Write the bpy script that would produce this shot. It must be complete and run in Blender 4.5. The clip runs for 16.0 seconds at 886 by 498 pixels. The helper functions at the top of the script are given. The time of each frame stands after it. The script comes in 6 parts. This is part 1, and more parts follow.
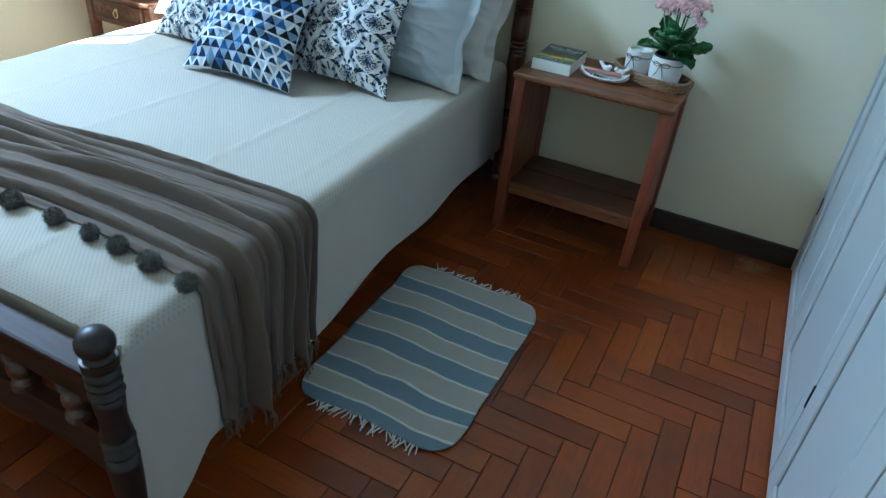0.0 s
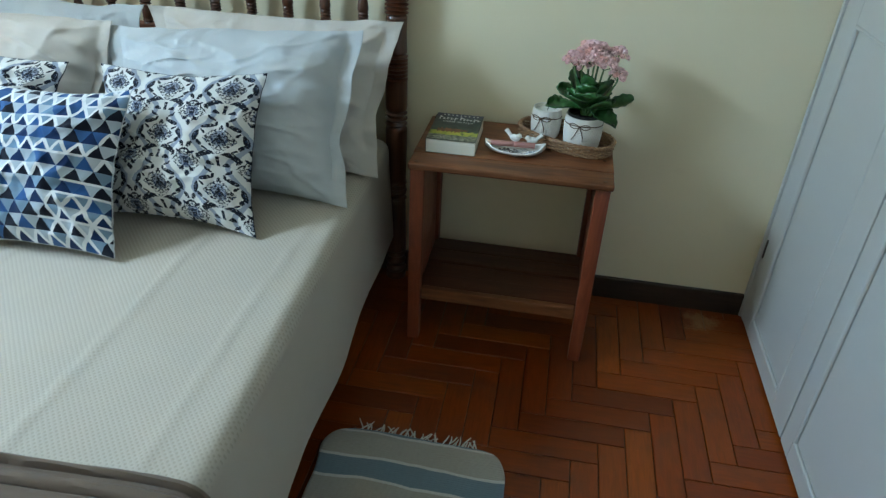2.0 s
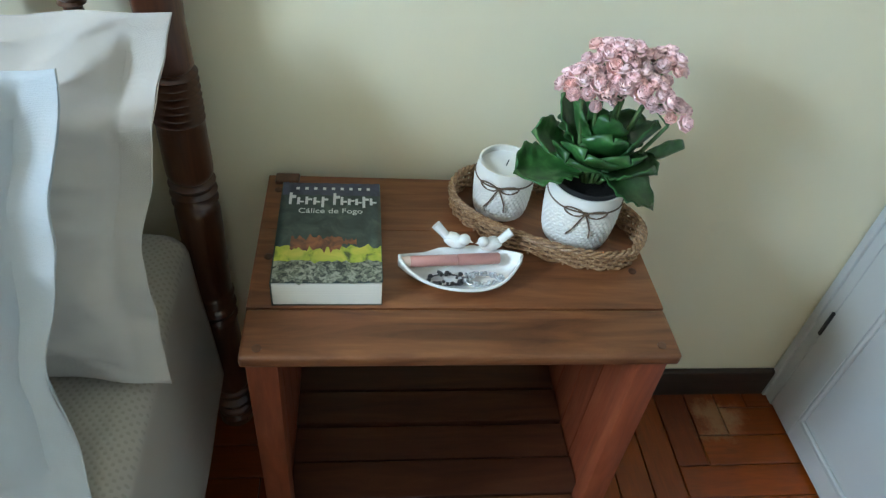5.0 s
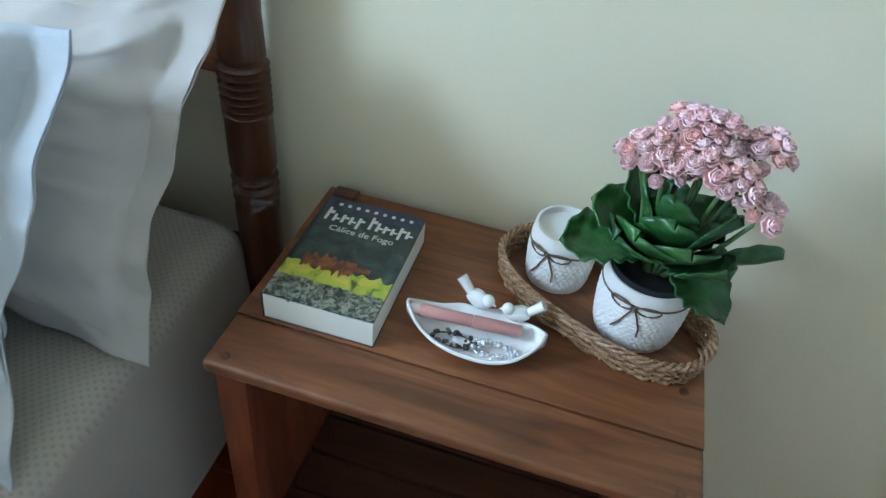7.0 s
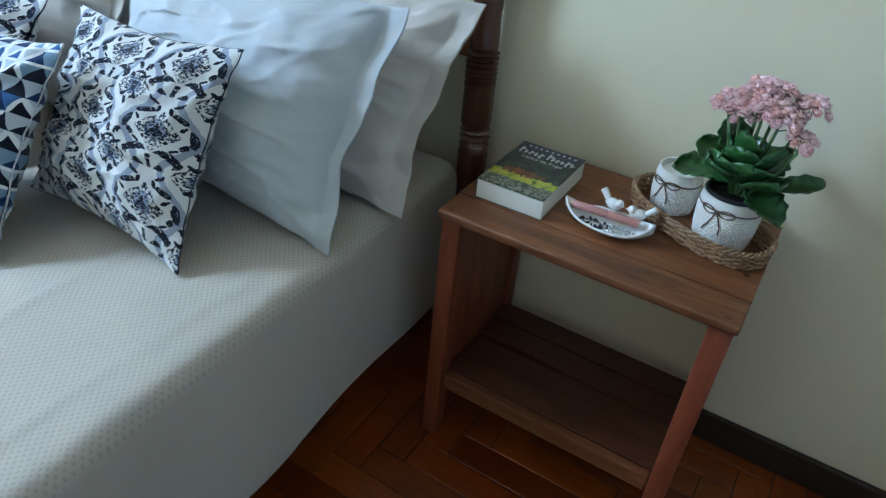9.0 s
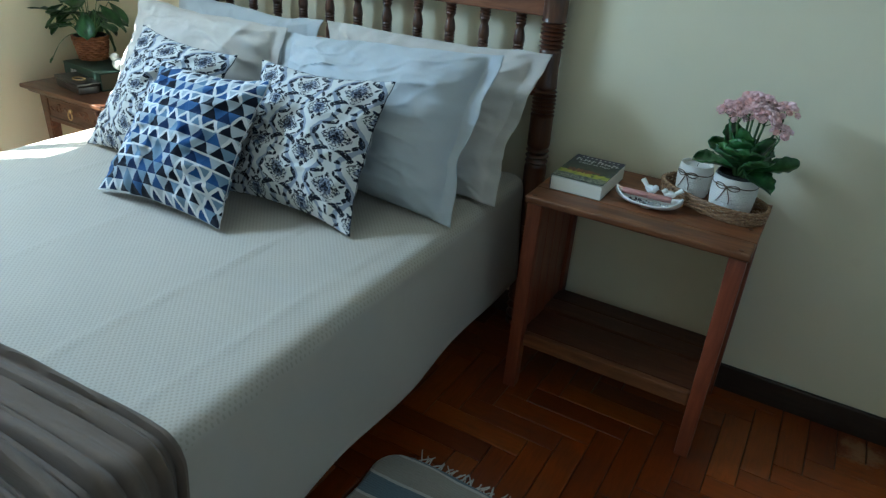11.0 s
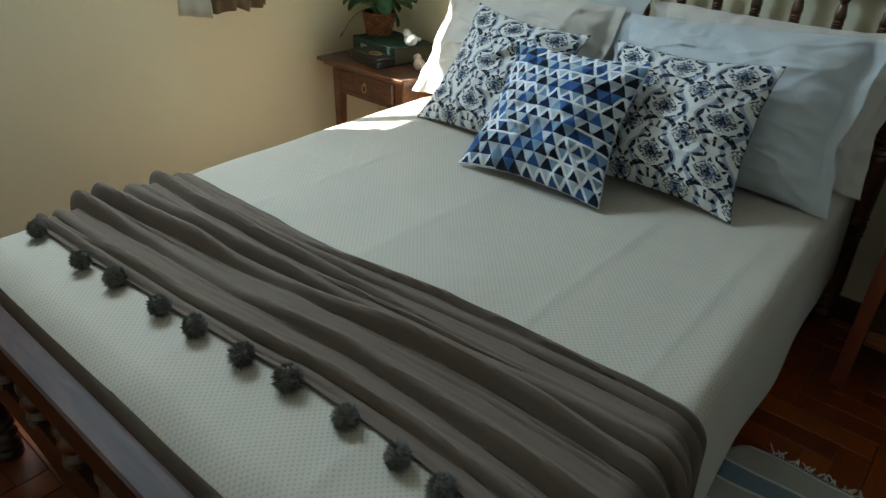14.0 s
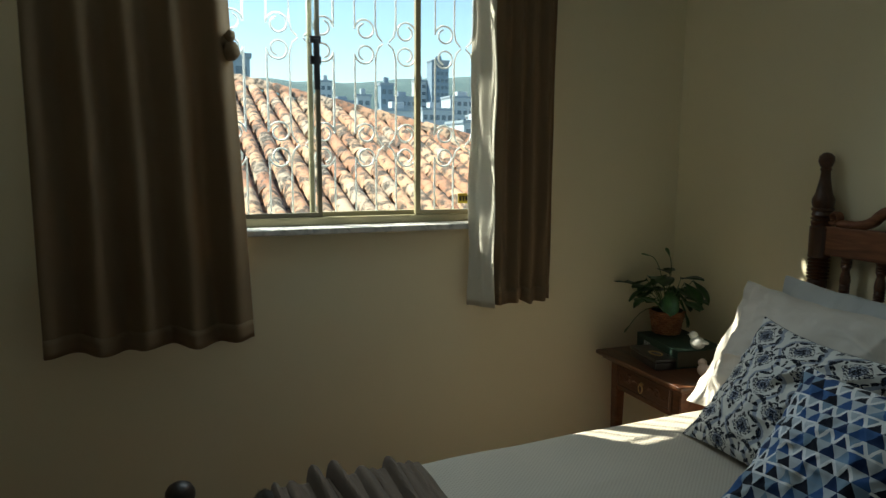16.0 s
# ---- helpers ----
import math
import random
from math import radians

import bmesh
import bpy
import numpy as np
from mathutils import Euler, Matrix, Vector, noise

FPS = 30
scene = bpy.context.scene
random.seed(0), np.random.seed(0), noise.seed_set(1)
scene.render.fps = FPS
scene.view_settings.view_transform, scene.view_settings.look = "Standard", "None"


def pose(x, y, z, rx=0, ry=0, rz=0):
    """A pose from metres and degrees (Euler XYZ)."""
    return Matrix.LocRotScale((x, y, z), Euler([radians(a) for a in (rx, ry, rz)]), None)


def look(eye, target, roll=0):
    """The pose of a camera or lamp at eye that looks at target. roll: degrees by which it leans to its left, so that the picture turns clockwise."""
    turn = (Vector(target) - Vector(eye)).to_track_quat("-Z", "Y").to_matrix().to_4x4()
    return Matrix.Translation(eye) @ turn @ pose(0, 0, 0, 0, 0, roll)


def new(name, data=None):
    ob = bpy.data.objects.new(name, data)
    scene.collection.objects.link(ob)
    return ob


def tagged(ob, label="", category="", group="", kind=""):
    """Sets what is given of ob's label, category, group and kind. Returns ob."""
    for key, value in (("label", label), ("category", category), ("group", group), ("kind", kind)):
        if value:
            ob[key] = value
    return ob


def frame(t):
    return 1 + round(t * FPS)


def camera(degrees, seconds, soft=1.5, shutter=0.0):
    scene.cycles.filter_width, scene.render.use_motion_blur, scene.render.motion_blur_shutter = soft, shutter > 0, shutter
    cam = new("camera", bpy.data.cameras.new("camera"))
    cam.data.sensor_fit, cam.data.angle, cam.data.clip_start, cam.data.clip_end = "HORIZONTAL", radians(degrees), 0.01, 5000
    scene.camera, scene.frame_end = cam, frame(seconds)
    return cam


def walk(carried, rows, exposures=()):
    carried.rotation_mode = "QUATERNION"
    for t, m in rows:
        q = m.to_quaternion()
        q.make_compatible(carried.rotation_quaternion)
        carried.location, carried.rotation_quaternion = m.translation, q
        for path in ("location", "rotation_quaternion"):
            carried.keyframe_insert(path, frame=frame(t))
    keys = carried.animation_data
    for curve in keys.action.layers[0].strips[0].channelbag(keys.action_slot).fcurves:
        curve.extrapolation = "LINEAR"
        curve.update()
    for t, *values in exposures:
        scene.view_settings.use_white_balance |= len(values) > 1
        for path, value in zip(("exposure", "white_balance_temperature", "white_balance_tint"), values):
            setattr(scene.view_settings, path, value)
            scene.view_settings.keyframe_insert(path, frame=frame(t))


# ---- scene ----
cam = camera(66.2, 16.0, soft=1.3, shutter=0.15)
PATH = [
    (0, (0.004, 0.163, 1.392), (-0.67, 1.705, 0.312), 6.1),
    (0.5, (-0.039, 0.338, 1.423), (-0.686, 1.938, 0.411), 5.0),
    (1, (-0.13, 0.481, 1.439), (-0.677, 2.146, 0.476), 4.0),
    (1.5, (-0.288, 0.582, 1.455), (-0.66, 2.285, 0.475), 1.2),
    (2, (-0.41, 0.716, 1.456), (-0.67, 2.388, 0.39), 2.6),
    (2.5, (-0.483, 0.964, 1.41), (-0.664, 2.666, 0.376), 3.9),
    (3, (-0.517, 1.183, 1.414), (-0.647, 2.821, 0.275), 5.0),
    (3.5, (-0.626, 1.403, 1.386), (-0.503, 3.006, 0.197), 6.4),
    (4, (-0.700, 1.582, 1.369), (-0.387, 3.102, 0.109), 4.8),
    (6.5, (-0.468, 2.142, 1.255), (-0.599, 3.573, -0.137), 8.3),
    (7, (-0.428, 2.010, 1.274), (-0.745, 3.489, -0.034), 6.9),
    (7.5, (-0.376, 1.882, 1.288), (-0.854, 3.336, 0.001), 5.9),
    (8, (-0.290, 1.773, 1.284), (-0.989, 3.185, 0.053), 3.4),
    (8.5, (-0.259, 1.640, 1.313), (-1.032, 3.063, 0.138), 4.1),
    (9, (-0.223, 1.464, 1.328), (-1.026, 2.891, 0.179), 5.0),
    (11.5, (-0.151, 0.7, 1.324), (-1.041, 2.261, 0.446), 3.1),
    (12, (-0.159, 0.568, 1.335), (-1.097, 2.105, 0.465), 2.6),
    (12.5, (-0.225, 0.497, 1.334), (-1.2, 1.983, 0.417), 3.0),
    (13, (-0.391, 0.432, 1.326), (-1.281, 1.943, 0.363), 1.4),
    (13.5, (-0.561, 0.395, 1.321), (-1.492, 1.858, 0.325), 1.2),
    (14, (-0.681, 0.449, 1.31), (-1.781, 1.794, 0.32), 2.7),
    (14.5, (-0.75, 0.588, 1.318), (-2.069, 1.831, 0.471), 2.7),
    (15, (-0.794, 0.757, 1.345), (-2.357, 1.827, 0.703), 3.0),
    (15.5, (-0.766, 0.773, 1.377), (-2.493, 1.678, 0.933), 0.0),
    (16, (-0.654, 0.713, 1.376), (-2.49, 1.453, 1.097), 0.4),
]
walk(cam, [(t, look(eye, target, roll)) for t, eye, target, roll in PATH],
     [(0, 4.05, 4790, -1), (1.5, 3.78, 5640, 0), (2.5, 3.88, 5840, 0), (3.5, 4.18, 6240, 3), (4, 4.32, 6190, 4), (6.5, 4.45, 5290, 6), (7.5, 4.3, 5300, 7), (9, 4.02, 5250, 6),
      (11.5, 3.4, 5240, -2), (12.5, 3.2, 5640, -1), (13, 3.15, 5740, -1), (14, 2.9, 6090, 0), (14.6, 2.1, 6190, -1), (15.0, 1.9, 6240, -1), (15.5, 1.45, 6240, -1), (16, 1.36, 6640, 0)])

# ---- sky and sun ----
SUN_DIR = Vector((-0.62, -0.73, 1.0)).normalized()
world = bpy.data.worlds.new("world")
scene.world = world
world.use_nodes = True
wn = world.node_tree.nodes
sky = wn.new("ShaderNodeTexSky")
sky.sky_type, sky.sun_disc = "NISHITA", False
sky.dust_density, sky.ozone_density = 0.3, 2.0
sky.sun_elevation = math.asin(SUN_DIR.z)
sky.sun_rotation = math.atan2(SUN_DIR.x, SUN_DIR.y)
world.node_tree.links.new(sky.outputs[0], wn["Background"].inputs[0])
wn["Background"].inputs[1].default_value = 0.1
sun = new("sun", bpy.data.lights.new("sun", "SUN"))
sun.data.energy, sun.data.angle, sun.data.color = 5, radians(0.5), (1, 0.93, 0.82)
sun.matrix_world = look((0, 0, 0), -SUN_DIR)
# the sky's light through the upper part of the window opening
skylight = new("skylight", bpy.data.lights.new("skylight", "AREA"))
skylight.data.shape, skylight.data.size, skylight.data.size_y = "RECTANGLE", 1.5, 0.48
skylight.data.energy, skylight.data.color = 6.7, (0.75, 0.885, 1.0)
skylight.matrix_world = look((-3.13, 1.235, 2.09), (-2.0, 0.45, 1.57))

# ---- plan: metres, bed along y with its head at the +y wall, window in the -x wall ----
WX, EX, NY, SY, CEIL = -3.10, 0.352, 2.83, -1.35, 2.65
BED_L, BED_R, BED_TOP, BED_FOOT = -2.265, -0.852, 0.555, 0.765
POST_L, POST_R, HEAD_Y, FOOT_Y = -2.32, -0.906, 2.782, 0.705
FOOT_L, FOOT_R, HEAD_END = -2.235, -0.845, 2.745
TOP_Z = 0.631


# ---- materials ----
class Nodes:
    """A small writer of node materials."""

    def __init__(self, name):
        self.mat = bpy.data.materials.new(name)
        self.mat.use_nodes = True
        self.tree = self.mat.node_tree
        self.bsdf = self.tree.nodes["Principled BSDF"]

    def add(self, kind, **values):
        n = self.tree.nodes.new(kind)
        for key, value in values.items():
            setattr(n, key, value)
        return n

    def link(self, a, b):
        self.tree.links.new(a, b)

    def value(self, socket, v):
        if isinstance(v, (int, float, tuple)):
            socket.default_value = v
        else:
            self.link(v, socket)

    def math(self, op, a, b=0.0, c=0.0):
        n = self.add("ShaderNodeMath", operation=op)
        for s, v in zip(n.inputs, (a, b, c)):
            self.value(s, v)
        return n.outputs[0]

    def coords(self, kind="Object", scale=(1, 1, 1), turn=(0, 0, 0)):
        m = self.add("ShaderNodeMapping")
        if kind == "World":
            self.link(self.add("ShaderNodeNewGeometry").outputs["Position"], m.inputs[0])
        else:
            self.link(self.add("ShaderNodeTexCoord").outputs[kind], m.inputs[0])
        m.inputs["Scale"].default_value = scale
        m.inputs["Rotation"].default_value = turn
        return m.outputs[0]

    def noise(self, where, scale, detail=4.0, rough=0.55, distort=0.0):
        n = self.add("ShaderNodeTexNoise")
        self.link(where, n.inputs["Vector"])
        for key, v in (("Scale", scale), ("Detail", detail), ("Roughness", rough), ("Distortion", distort)):
            n.inputs[key].default_value = v
        return n.outputs["Fac"]

    def ramp(self, fac, *stops, flat=False):
        n = self.add("ShaderNodeValToRGB")
        e = n.color_ramp.elements
        if flat:
            n.color_ramp.interpolation = "CONSTANT"
        while len(e) < len(stops):
            e.new(0.5)
        for el, (p, c) in zip(e, stops):
            el.position, el.color = p, (*c, 1) if len(c) == 3 else c
        self.value(n.inputs[0], fac)
        return n.outputs[0]

    def mix(self, fac, a, b, blend="MIX"):
        n = self.add("ShaderNodeMix", data_type="RGBA", blend_type=blend)
        self.value(n.inputs[0], fac)
        for s, v in ((n.inputs[6], a), (n.inputs[7], b)):
            self.value(s, (*v, 1) if isinstance(v, tuple) and len(v) == 3 else v)
        return n.outputs[2]

    def random(self):
        return self.add("ShaderNodeObjectInfo").outputs["Random"]

    def hsv(self, col, h=0.5, s=1.0, v=1.0):
        n = self.add("ShaderNodeHueSaturation")
        for key, x in (("Hue", h), ("Saturation", s), ("Value", v)):
            self.value(n.inputs[key], x)
        self.link(col, n.inputs["Color"])
        return n.outputs[0]

    def done(self, col=None, rough=0.5, bump=None, strength=0.3, dist=0.002, metal=0.0, coat=0.0, sheen=0.0, spec=None):
        b = self.bsdf.inputs
        if col is not None:
            self.value(b["Base Color"], (*col, 1) if isinstance(col, tuple) and len(col) == 3 else col)
        self.value(b["Roughness"], rough)
        b["Metallic"].default_value, b["Coat Weight"].default_value, b["Sheen Weight"].default_value = metal, coat, sheen
        if spec is not None:
            b["Specular IOR Level"].default_value = spec
        if bump is not None:
            n = self.add("ShaderNodeBump")
            n.inputs["Strength"].default_value, n.inputs["Distance"].default_value = strength, dist
            self.link(bump, n.inputs["Height"])
            self.link(n.outputs[0], b["Normal"])
        return self.mat


def plain(name, col, rough=0.5, amount=0.12, scale=9.0, bump=0.15, dist=0.001, metal=0.0, coat=0.0, sheen=0.0):
    """Paint, plastic, ceramic: a base colour with faint mottling at two sizes."""
    n = Nodes(name)
    at = n.coords()
    big, fine = n.noise(at, scale, 3), n.noise(at, scale * 14, 3)
    dark = tuple(c * (1 - amount) for c in col)
    light = tuple(min(1, c * (1 + amount)) for c in col)
    c = n.mix(n.math("MULTIPLY_ADD", fine, 0.4, n.math("MULTIPLY", big, 0.6)), dark, light)
    r = n.math("MULTIPLY_ADD", big, 0.15, rough - 0.07)
    return n.done(c, r, fine, bump, dist, metal, coat, sheen)


def wood(name, dark, mid, light, along="z", rough=0.4, coat=0.2, scale=1.0, vary=True):
    n = Nodes(name)
    k = {"x": (0.12, 1, 1), "y": (1, 0.12, 1), "z": (1, 1, 0.12)}[along]
    at = n.coords("Object", tuple(v * scale for v in k))
    if vary:
        off = n.add("ShaderNodeVectorMath", operation="ADD")
        comb = n.add("ShaderNodeCombineXYZ")
        for s in comb.inputs:
            n.link(n.math("MULTIPLY", n.random(), 7.0), s)
        n.link(at, off.inputs[0])
        n.link(comb.outputs[0], off.inputs[1])
        at = off.outputs[0]
    grain = n.noise(at, 34, 7, 0.62, 1.1)
    pores = n.noise(at, 160, 3, 0.6)
    blot = n.noise(at, 6, 3, 0.5)
    c = n.ramp(grain, (0.28, dark), (0.5, mid), (0.72, light))
    c = n.mix(n.math("MULTIPLY", pores, 0.35), c, dark)
    val = n.math("MULTIPLY_ADD", blot, 0.5, 0.75)
    if vary:
        val = n.math("MULTIPLY", val, n.math("MULTIPLY_ADD", n.random(), 0.3, 0.85))
    c = n.hsv(c, 0.5, 1.0, val)
    return n.done(c, n.math("MULTIPLY_ADD", pores, 0.2, rough - 0.08), n.math("MULTIPLY_ADD", pores, 0.6, grain), 0.18, 0.001, coat=coat)


def fabric(name, col, amount=0.08, weave=900.0, rough=0.9, sheen=0.15, bump=0.25, crease=0.5):
    n = Nodes(name)
    at = n.coords()
    w1 = n.add("ShaderNodeTexWave", wave_type="BANDS", bands_direction="X")
    w2 = n.add("ShaderNodeTexWave", wave_type="BANDS", bands_direction="Y")
    for w in (w1, w2):
        n.link(at, w.inputs["Vector"])
        w.inputs["Scale"].default_value, w.inputs["Distortion"].default_value = weave / 6.28, 1.5
    big = n.noise(at, 7, 4, 0.6, 0.4)
    fine = n.noise(at, 260, 2)
    dark, light = tuple(c * (1 - amount) for c in col), tuple(min(1, c * (1 + amount)) for c in col)
    c = n.mix(n.math("MULTIPLY_ADD", fine, 0.35, n.math("MULTIPLY", big, 0.65)), dark, light)
    h = n.math("ADD", n.math("MULTIPLY", n.math("ADD", w1.outputs["Fac"], w2.outputs["Fac"]), 0.12), n.math("MULTIPLY", big, crease * 4))
    return n.done(c, rough, h, bump, 0.004, sheen=sheen, spec=0.2)


def wall_paint(name, col):
    n = Nodes(name)
    at = n.coords("World")
    big, mid, fine = n.noise(at, 1.3, 4), n.noise(at, 9, 4), n.noise(at, 180, 3)
    c = n.mix(big, tuple(v * 0.94 for v in col), tuple(min(1, v * 1.04) for v in col))
    c = n.mix(n.math("MULTIPLY", n.math("GREATER_THAN", mid, 0.74), 0.08), c, tuple(v * 0.7 for v in col))
    return n.done(c, 0.62, n.math("MULTIPLY_ADD", fine, 0.35, mid), 0.12, 0.003)


M_WALL = wall_paint("cream wall paint", (0.815, 0.745, 0.535))
M_CEIL = wall_paint("white ceiling paint", (0.82, 0.81, 0.77))
# white paint lowered to mid grey: the weaker light there is in the colour
M_WARD = plain("dimmed white wardrobe paint", (0.48, 0.485, 0.47), 0.38, 0.04, 5, 0.1, 0.0006)
M_SKIRT = wood("dark skirting wood", (0.018, 0.011, 0.008), (0.03, 0.018, 0.012), (0.05, 0.03, 0.02), "x", 0.45)
M_BEDWOOD = wood("dark turned wood", (0.036, 0.012, 0.006), (0.08, 0.027, 0.011), (0.14, 0.052, 0.022), "z", 0.3, 0.5)
M_RAILWOOD = wood("red brown rail wood", (0.085, 0.027, 0.010), (0.185, 0.066, 0.025), (0.28, 0.112, 0.045), "x", 0.55, 0.0)
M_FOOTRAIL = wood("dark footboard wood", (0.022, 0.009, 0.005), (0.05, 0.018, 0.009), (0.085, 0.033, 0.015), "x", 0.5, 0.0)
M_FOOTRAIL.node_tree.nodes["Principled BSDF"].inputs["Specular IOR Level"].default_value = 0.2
M_TABLE = wood("reddish nightstand wood", (0.085, 0.027, 0.009), (0.20, 0.072, 0.024), (0.31, 0.125, 0.044), "x", 0.42, 0.15)
M_TABLE_V = wood("reddish upright wood", (0.13, 0.027, 0.010), (0.205, 0.048, 0.018), (0.28, 0.078, 0.03), "z", 0.42, 0.15)
# the table wood in a darker tone, for the shelf slats
M_TABLE_DARK = wood("darker tone shelf wood", (0.05, 0.015, 0.007), (0.085, 0.027, 0.011), (0.13, 0.045, 0.018), "x", 0.4, 0.15)
M_NS2 = wood("carved nightstand wood", (0.06, 0.022, 0.01), (0.12, 0.045, 0.02), (0.2, 0.085, 0.038), "x", 0.36, 0.3)
M_BRASS = plain("aged brass", (0.5, 0.36, 0.16), 0.35, 0.2, 40, 0.1, 0.0005, metal=1.0)
M_BLACK = plain("black metal", (0.015, 0.015, 0.017), 0.45, 0.3, 30)
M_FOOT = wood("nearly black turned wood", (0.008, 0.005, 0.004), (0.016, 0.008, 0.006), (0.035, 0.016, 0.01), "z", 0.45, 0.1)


# ---- mesh helpers ----
def part(name, bm, material, parent=None, label="", smooth=False):
    """Links a bmesh as one mesh object, under a thing or a part."""
    me = bpy.data.meshes.new(name)
    bmesh.ops.recalc_face_normals(bm, faces=bm.faces)
    if smooth:
        for f in bm.faces:
            f.smooth = True
    bm.to_mesh(me)
    bm.free()
    me.materials.append(material)
    ob = new(name, me)
    if smooth:
        me.set_sharp_from_angle(angle=radians(50))
    if parent is not None:
        ob.parent = parent
    if label:
        tagged(ob, label)
    return ob


def thing(name, label, category, group="", at=None):
    ob = new(name)
    if at is not None:
        ob.matrix_basis = at
    ob.empty_display_size = 0.05
    return tagged(ob, label, category, group)


def structure(ob, label="", category=""):
    return tagged(ob, label, category, kind="structure")


def box(x0, x1, y0, y1, z0, z1, bevel=0.0, segs=2, bm=None):
    own = bmesh.new()
    bmesh.ops.create_cube(own, size=1, matrix=Matrix.LocRotScale(((x0 + x1) / 2, (y0 + y1) / 2, (z0 + z1) / 2), None, (abs(x1 - x0), abs(y1 - y0), abs(z1 - z0))))
    if bevel:
        bmesh.ops.bevel(own, geom=own.edges, offset=bevel, segments=segs, profile=0.6, affect="EDGES")
    if bm is None:
        return own
    me = bpy.data.meshes.new("tmp")
    own.to_mesh(me)
    own.free()
    bm.from_mesh(me)
    bpy.data.meshes.remove(me)
    return bm


def lathe(profile, segs=24, centre=(0, 0, 0), bm=None, cap=True):
    """profile: (radius, height) from the bottom up."""
    bm = bm or bmesh.new()
    cx, cy, cz = centre
    rings = []
    for r, z in profile:
        rings.append([bm.verts.new((cx + r * math.cos(a), cy + r * math.sin(a), cz + z)) for a in (2 * math.pi * i / segs for i in range(segs))])
    for a, b in zip(rings, rings[1:]):
        for i in range(segs):
            j = (i + 1) % segs
            bm.faces.new((a[i], a[j], b[j], b[i]))
    if cap:
        bm.faces.new(rings[0][::-1])
        bm.faces.new(rings[-1])
    return bm


def tube(points, radius, segs=8, bm=None, closed=False):
    """A round rod along points; radius is one number or one a point."""
    bm = bm or bmesh.new()
    pts = [Vector(p) for p in points]
    n = len(pts)
    rad = radius if isinstance(radius, (list, tuple)) else [radius] * n
    rings, side = [], None
    for i, p in enumerate(pts):
        d = (pts[(i + 1) % n] - pts[i - 1]) if closed else (pts[min(i + 1, n - 1)] - pts[max(i - 1, 0)])
        d.normalize()
        if side is None:
            side = d.orthogonal().normalized()
        side = (side - d * side.dot(d)).normalized()
        up = d.cross(side)
        rings.append([bm.verts.new(p + rad[i] * (math.cos(a) * side + math.sin(a) * up)) for a in (2 * math.pi * k / segs for k in range(segs))])
    loop = list(zip(rings, rings[1:])) + ([(rings[-1], rings[0])] if closed else [])
    for a, b in loop:
        for k in range(segs):
            m = (k + 1) % segs
            bm.faces.new((a[k], a[m], b[m], b[k]))
    if not closed:
        bm.faces.new(rings[0][::-1])
        bm.faces.new(rings[-1])
    return bm


def grid(nu, nv, where, bm=None, uv=False):
    """A sheet of nu by nv quads; where(u, v) with u, v in 0..1 gives the place."""
    bm = bm or bmesh.new()
    v = [[bm.verts.new(where(i / nu, j / nv)) for j in range(nv + 1)] for i in range(nu + 1)]
    lay = bm.loops.layers.uv.verify() if uv else None
    for i in range(nu):
        for j in range(nv):
            f = bm.faces.new((v[i][j], v[i + 1][j], v[i + 1][j + 1], v[i][j + 1]))
            if uv:
                for loop, (a, b) in zip(f.loops, ((i, j), (i + 1, j), (i + 1, j + 1), (i, j + 1))):
                    loop[lay].uv = (a / nu, b / nv)
    return bm


def smooth_step(a, b, x):
    t = min(1, max(0, (x - a) / (b - a)))
    return t * t * (3 - 2 * t)


# ---- room ----
def rooms():
    W = 0.16
    # window opening in the -x wall
    y0, y1, z0, z1 = 0.44, 2.03, 1.083, 2.36
    bm = bmesh.new()
    box(WX - W, WX, SY - W, y0, 0, CEIL, bm=bm)
    box(WX - W, WX, y1, NY + W, 0, CEIL, bm=bm)
    box(WX - W, WX, y0, y1, 0, z0, bm=bm)
    box(WX - W, WX, y0, y1, z1, CEIL, bm=bm)
    structure(part("wall_west", bm, M_WALL), "cream painted wall with the window opening", "wall")
    structure(part("wall_north", box(WX, EX + 0.75, NY, NY + W, 0, CEIL), M_WALL), "cream painted wall behind the headboard", "wall")
    structure(part("wall_south", box(WX, EX + 0.75, SY - W, SY, 0, CEIL), M_WALL), "cream painted wall opposite the headboard", "wall")
    structure(part("wall_east", box(EX + 0.6, EX + 0.75, SY, NY, 0, CEIL), M_WALL), "cream painted wall behind the wardrobe", "wall")
    structure(part("ceiling", box(WX - W, EX + 0.75, SY - W, NY + W, CEIL, CEIL + 0.12), M_CEIL), "white painted ceiling", "ceiling")
    structure(part("floor", box(WX - W, EX + 0.75, SY - W, NY + W, -0.15, -0.006), M_SKIRT), "herringbone parquet floor of orange brown wooden blocks", "floor")
    structure(part("baseboard", box(WX, EX, NY - 0.016, NY - 0.0005, -0.004, 0.085, 0.004), M_SKIRT), "dark brown wooden skirting board along the wall", "baseboard")
    structure(part("baseboard", box(WX + 0.0005, WX + 0.016, SY, NY - 0.017, -0.004, 0.085, 0.004), M_SKIRT), "dark brown wooden skirting board along the wall", "baseboard")


rooms()


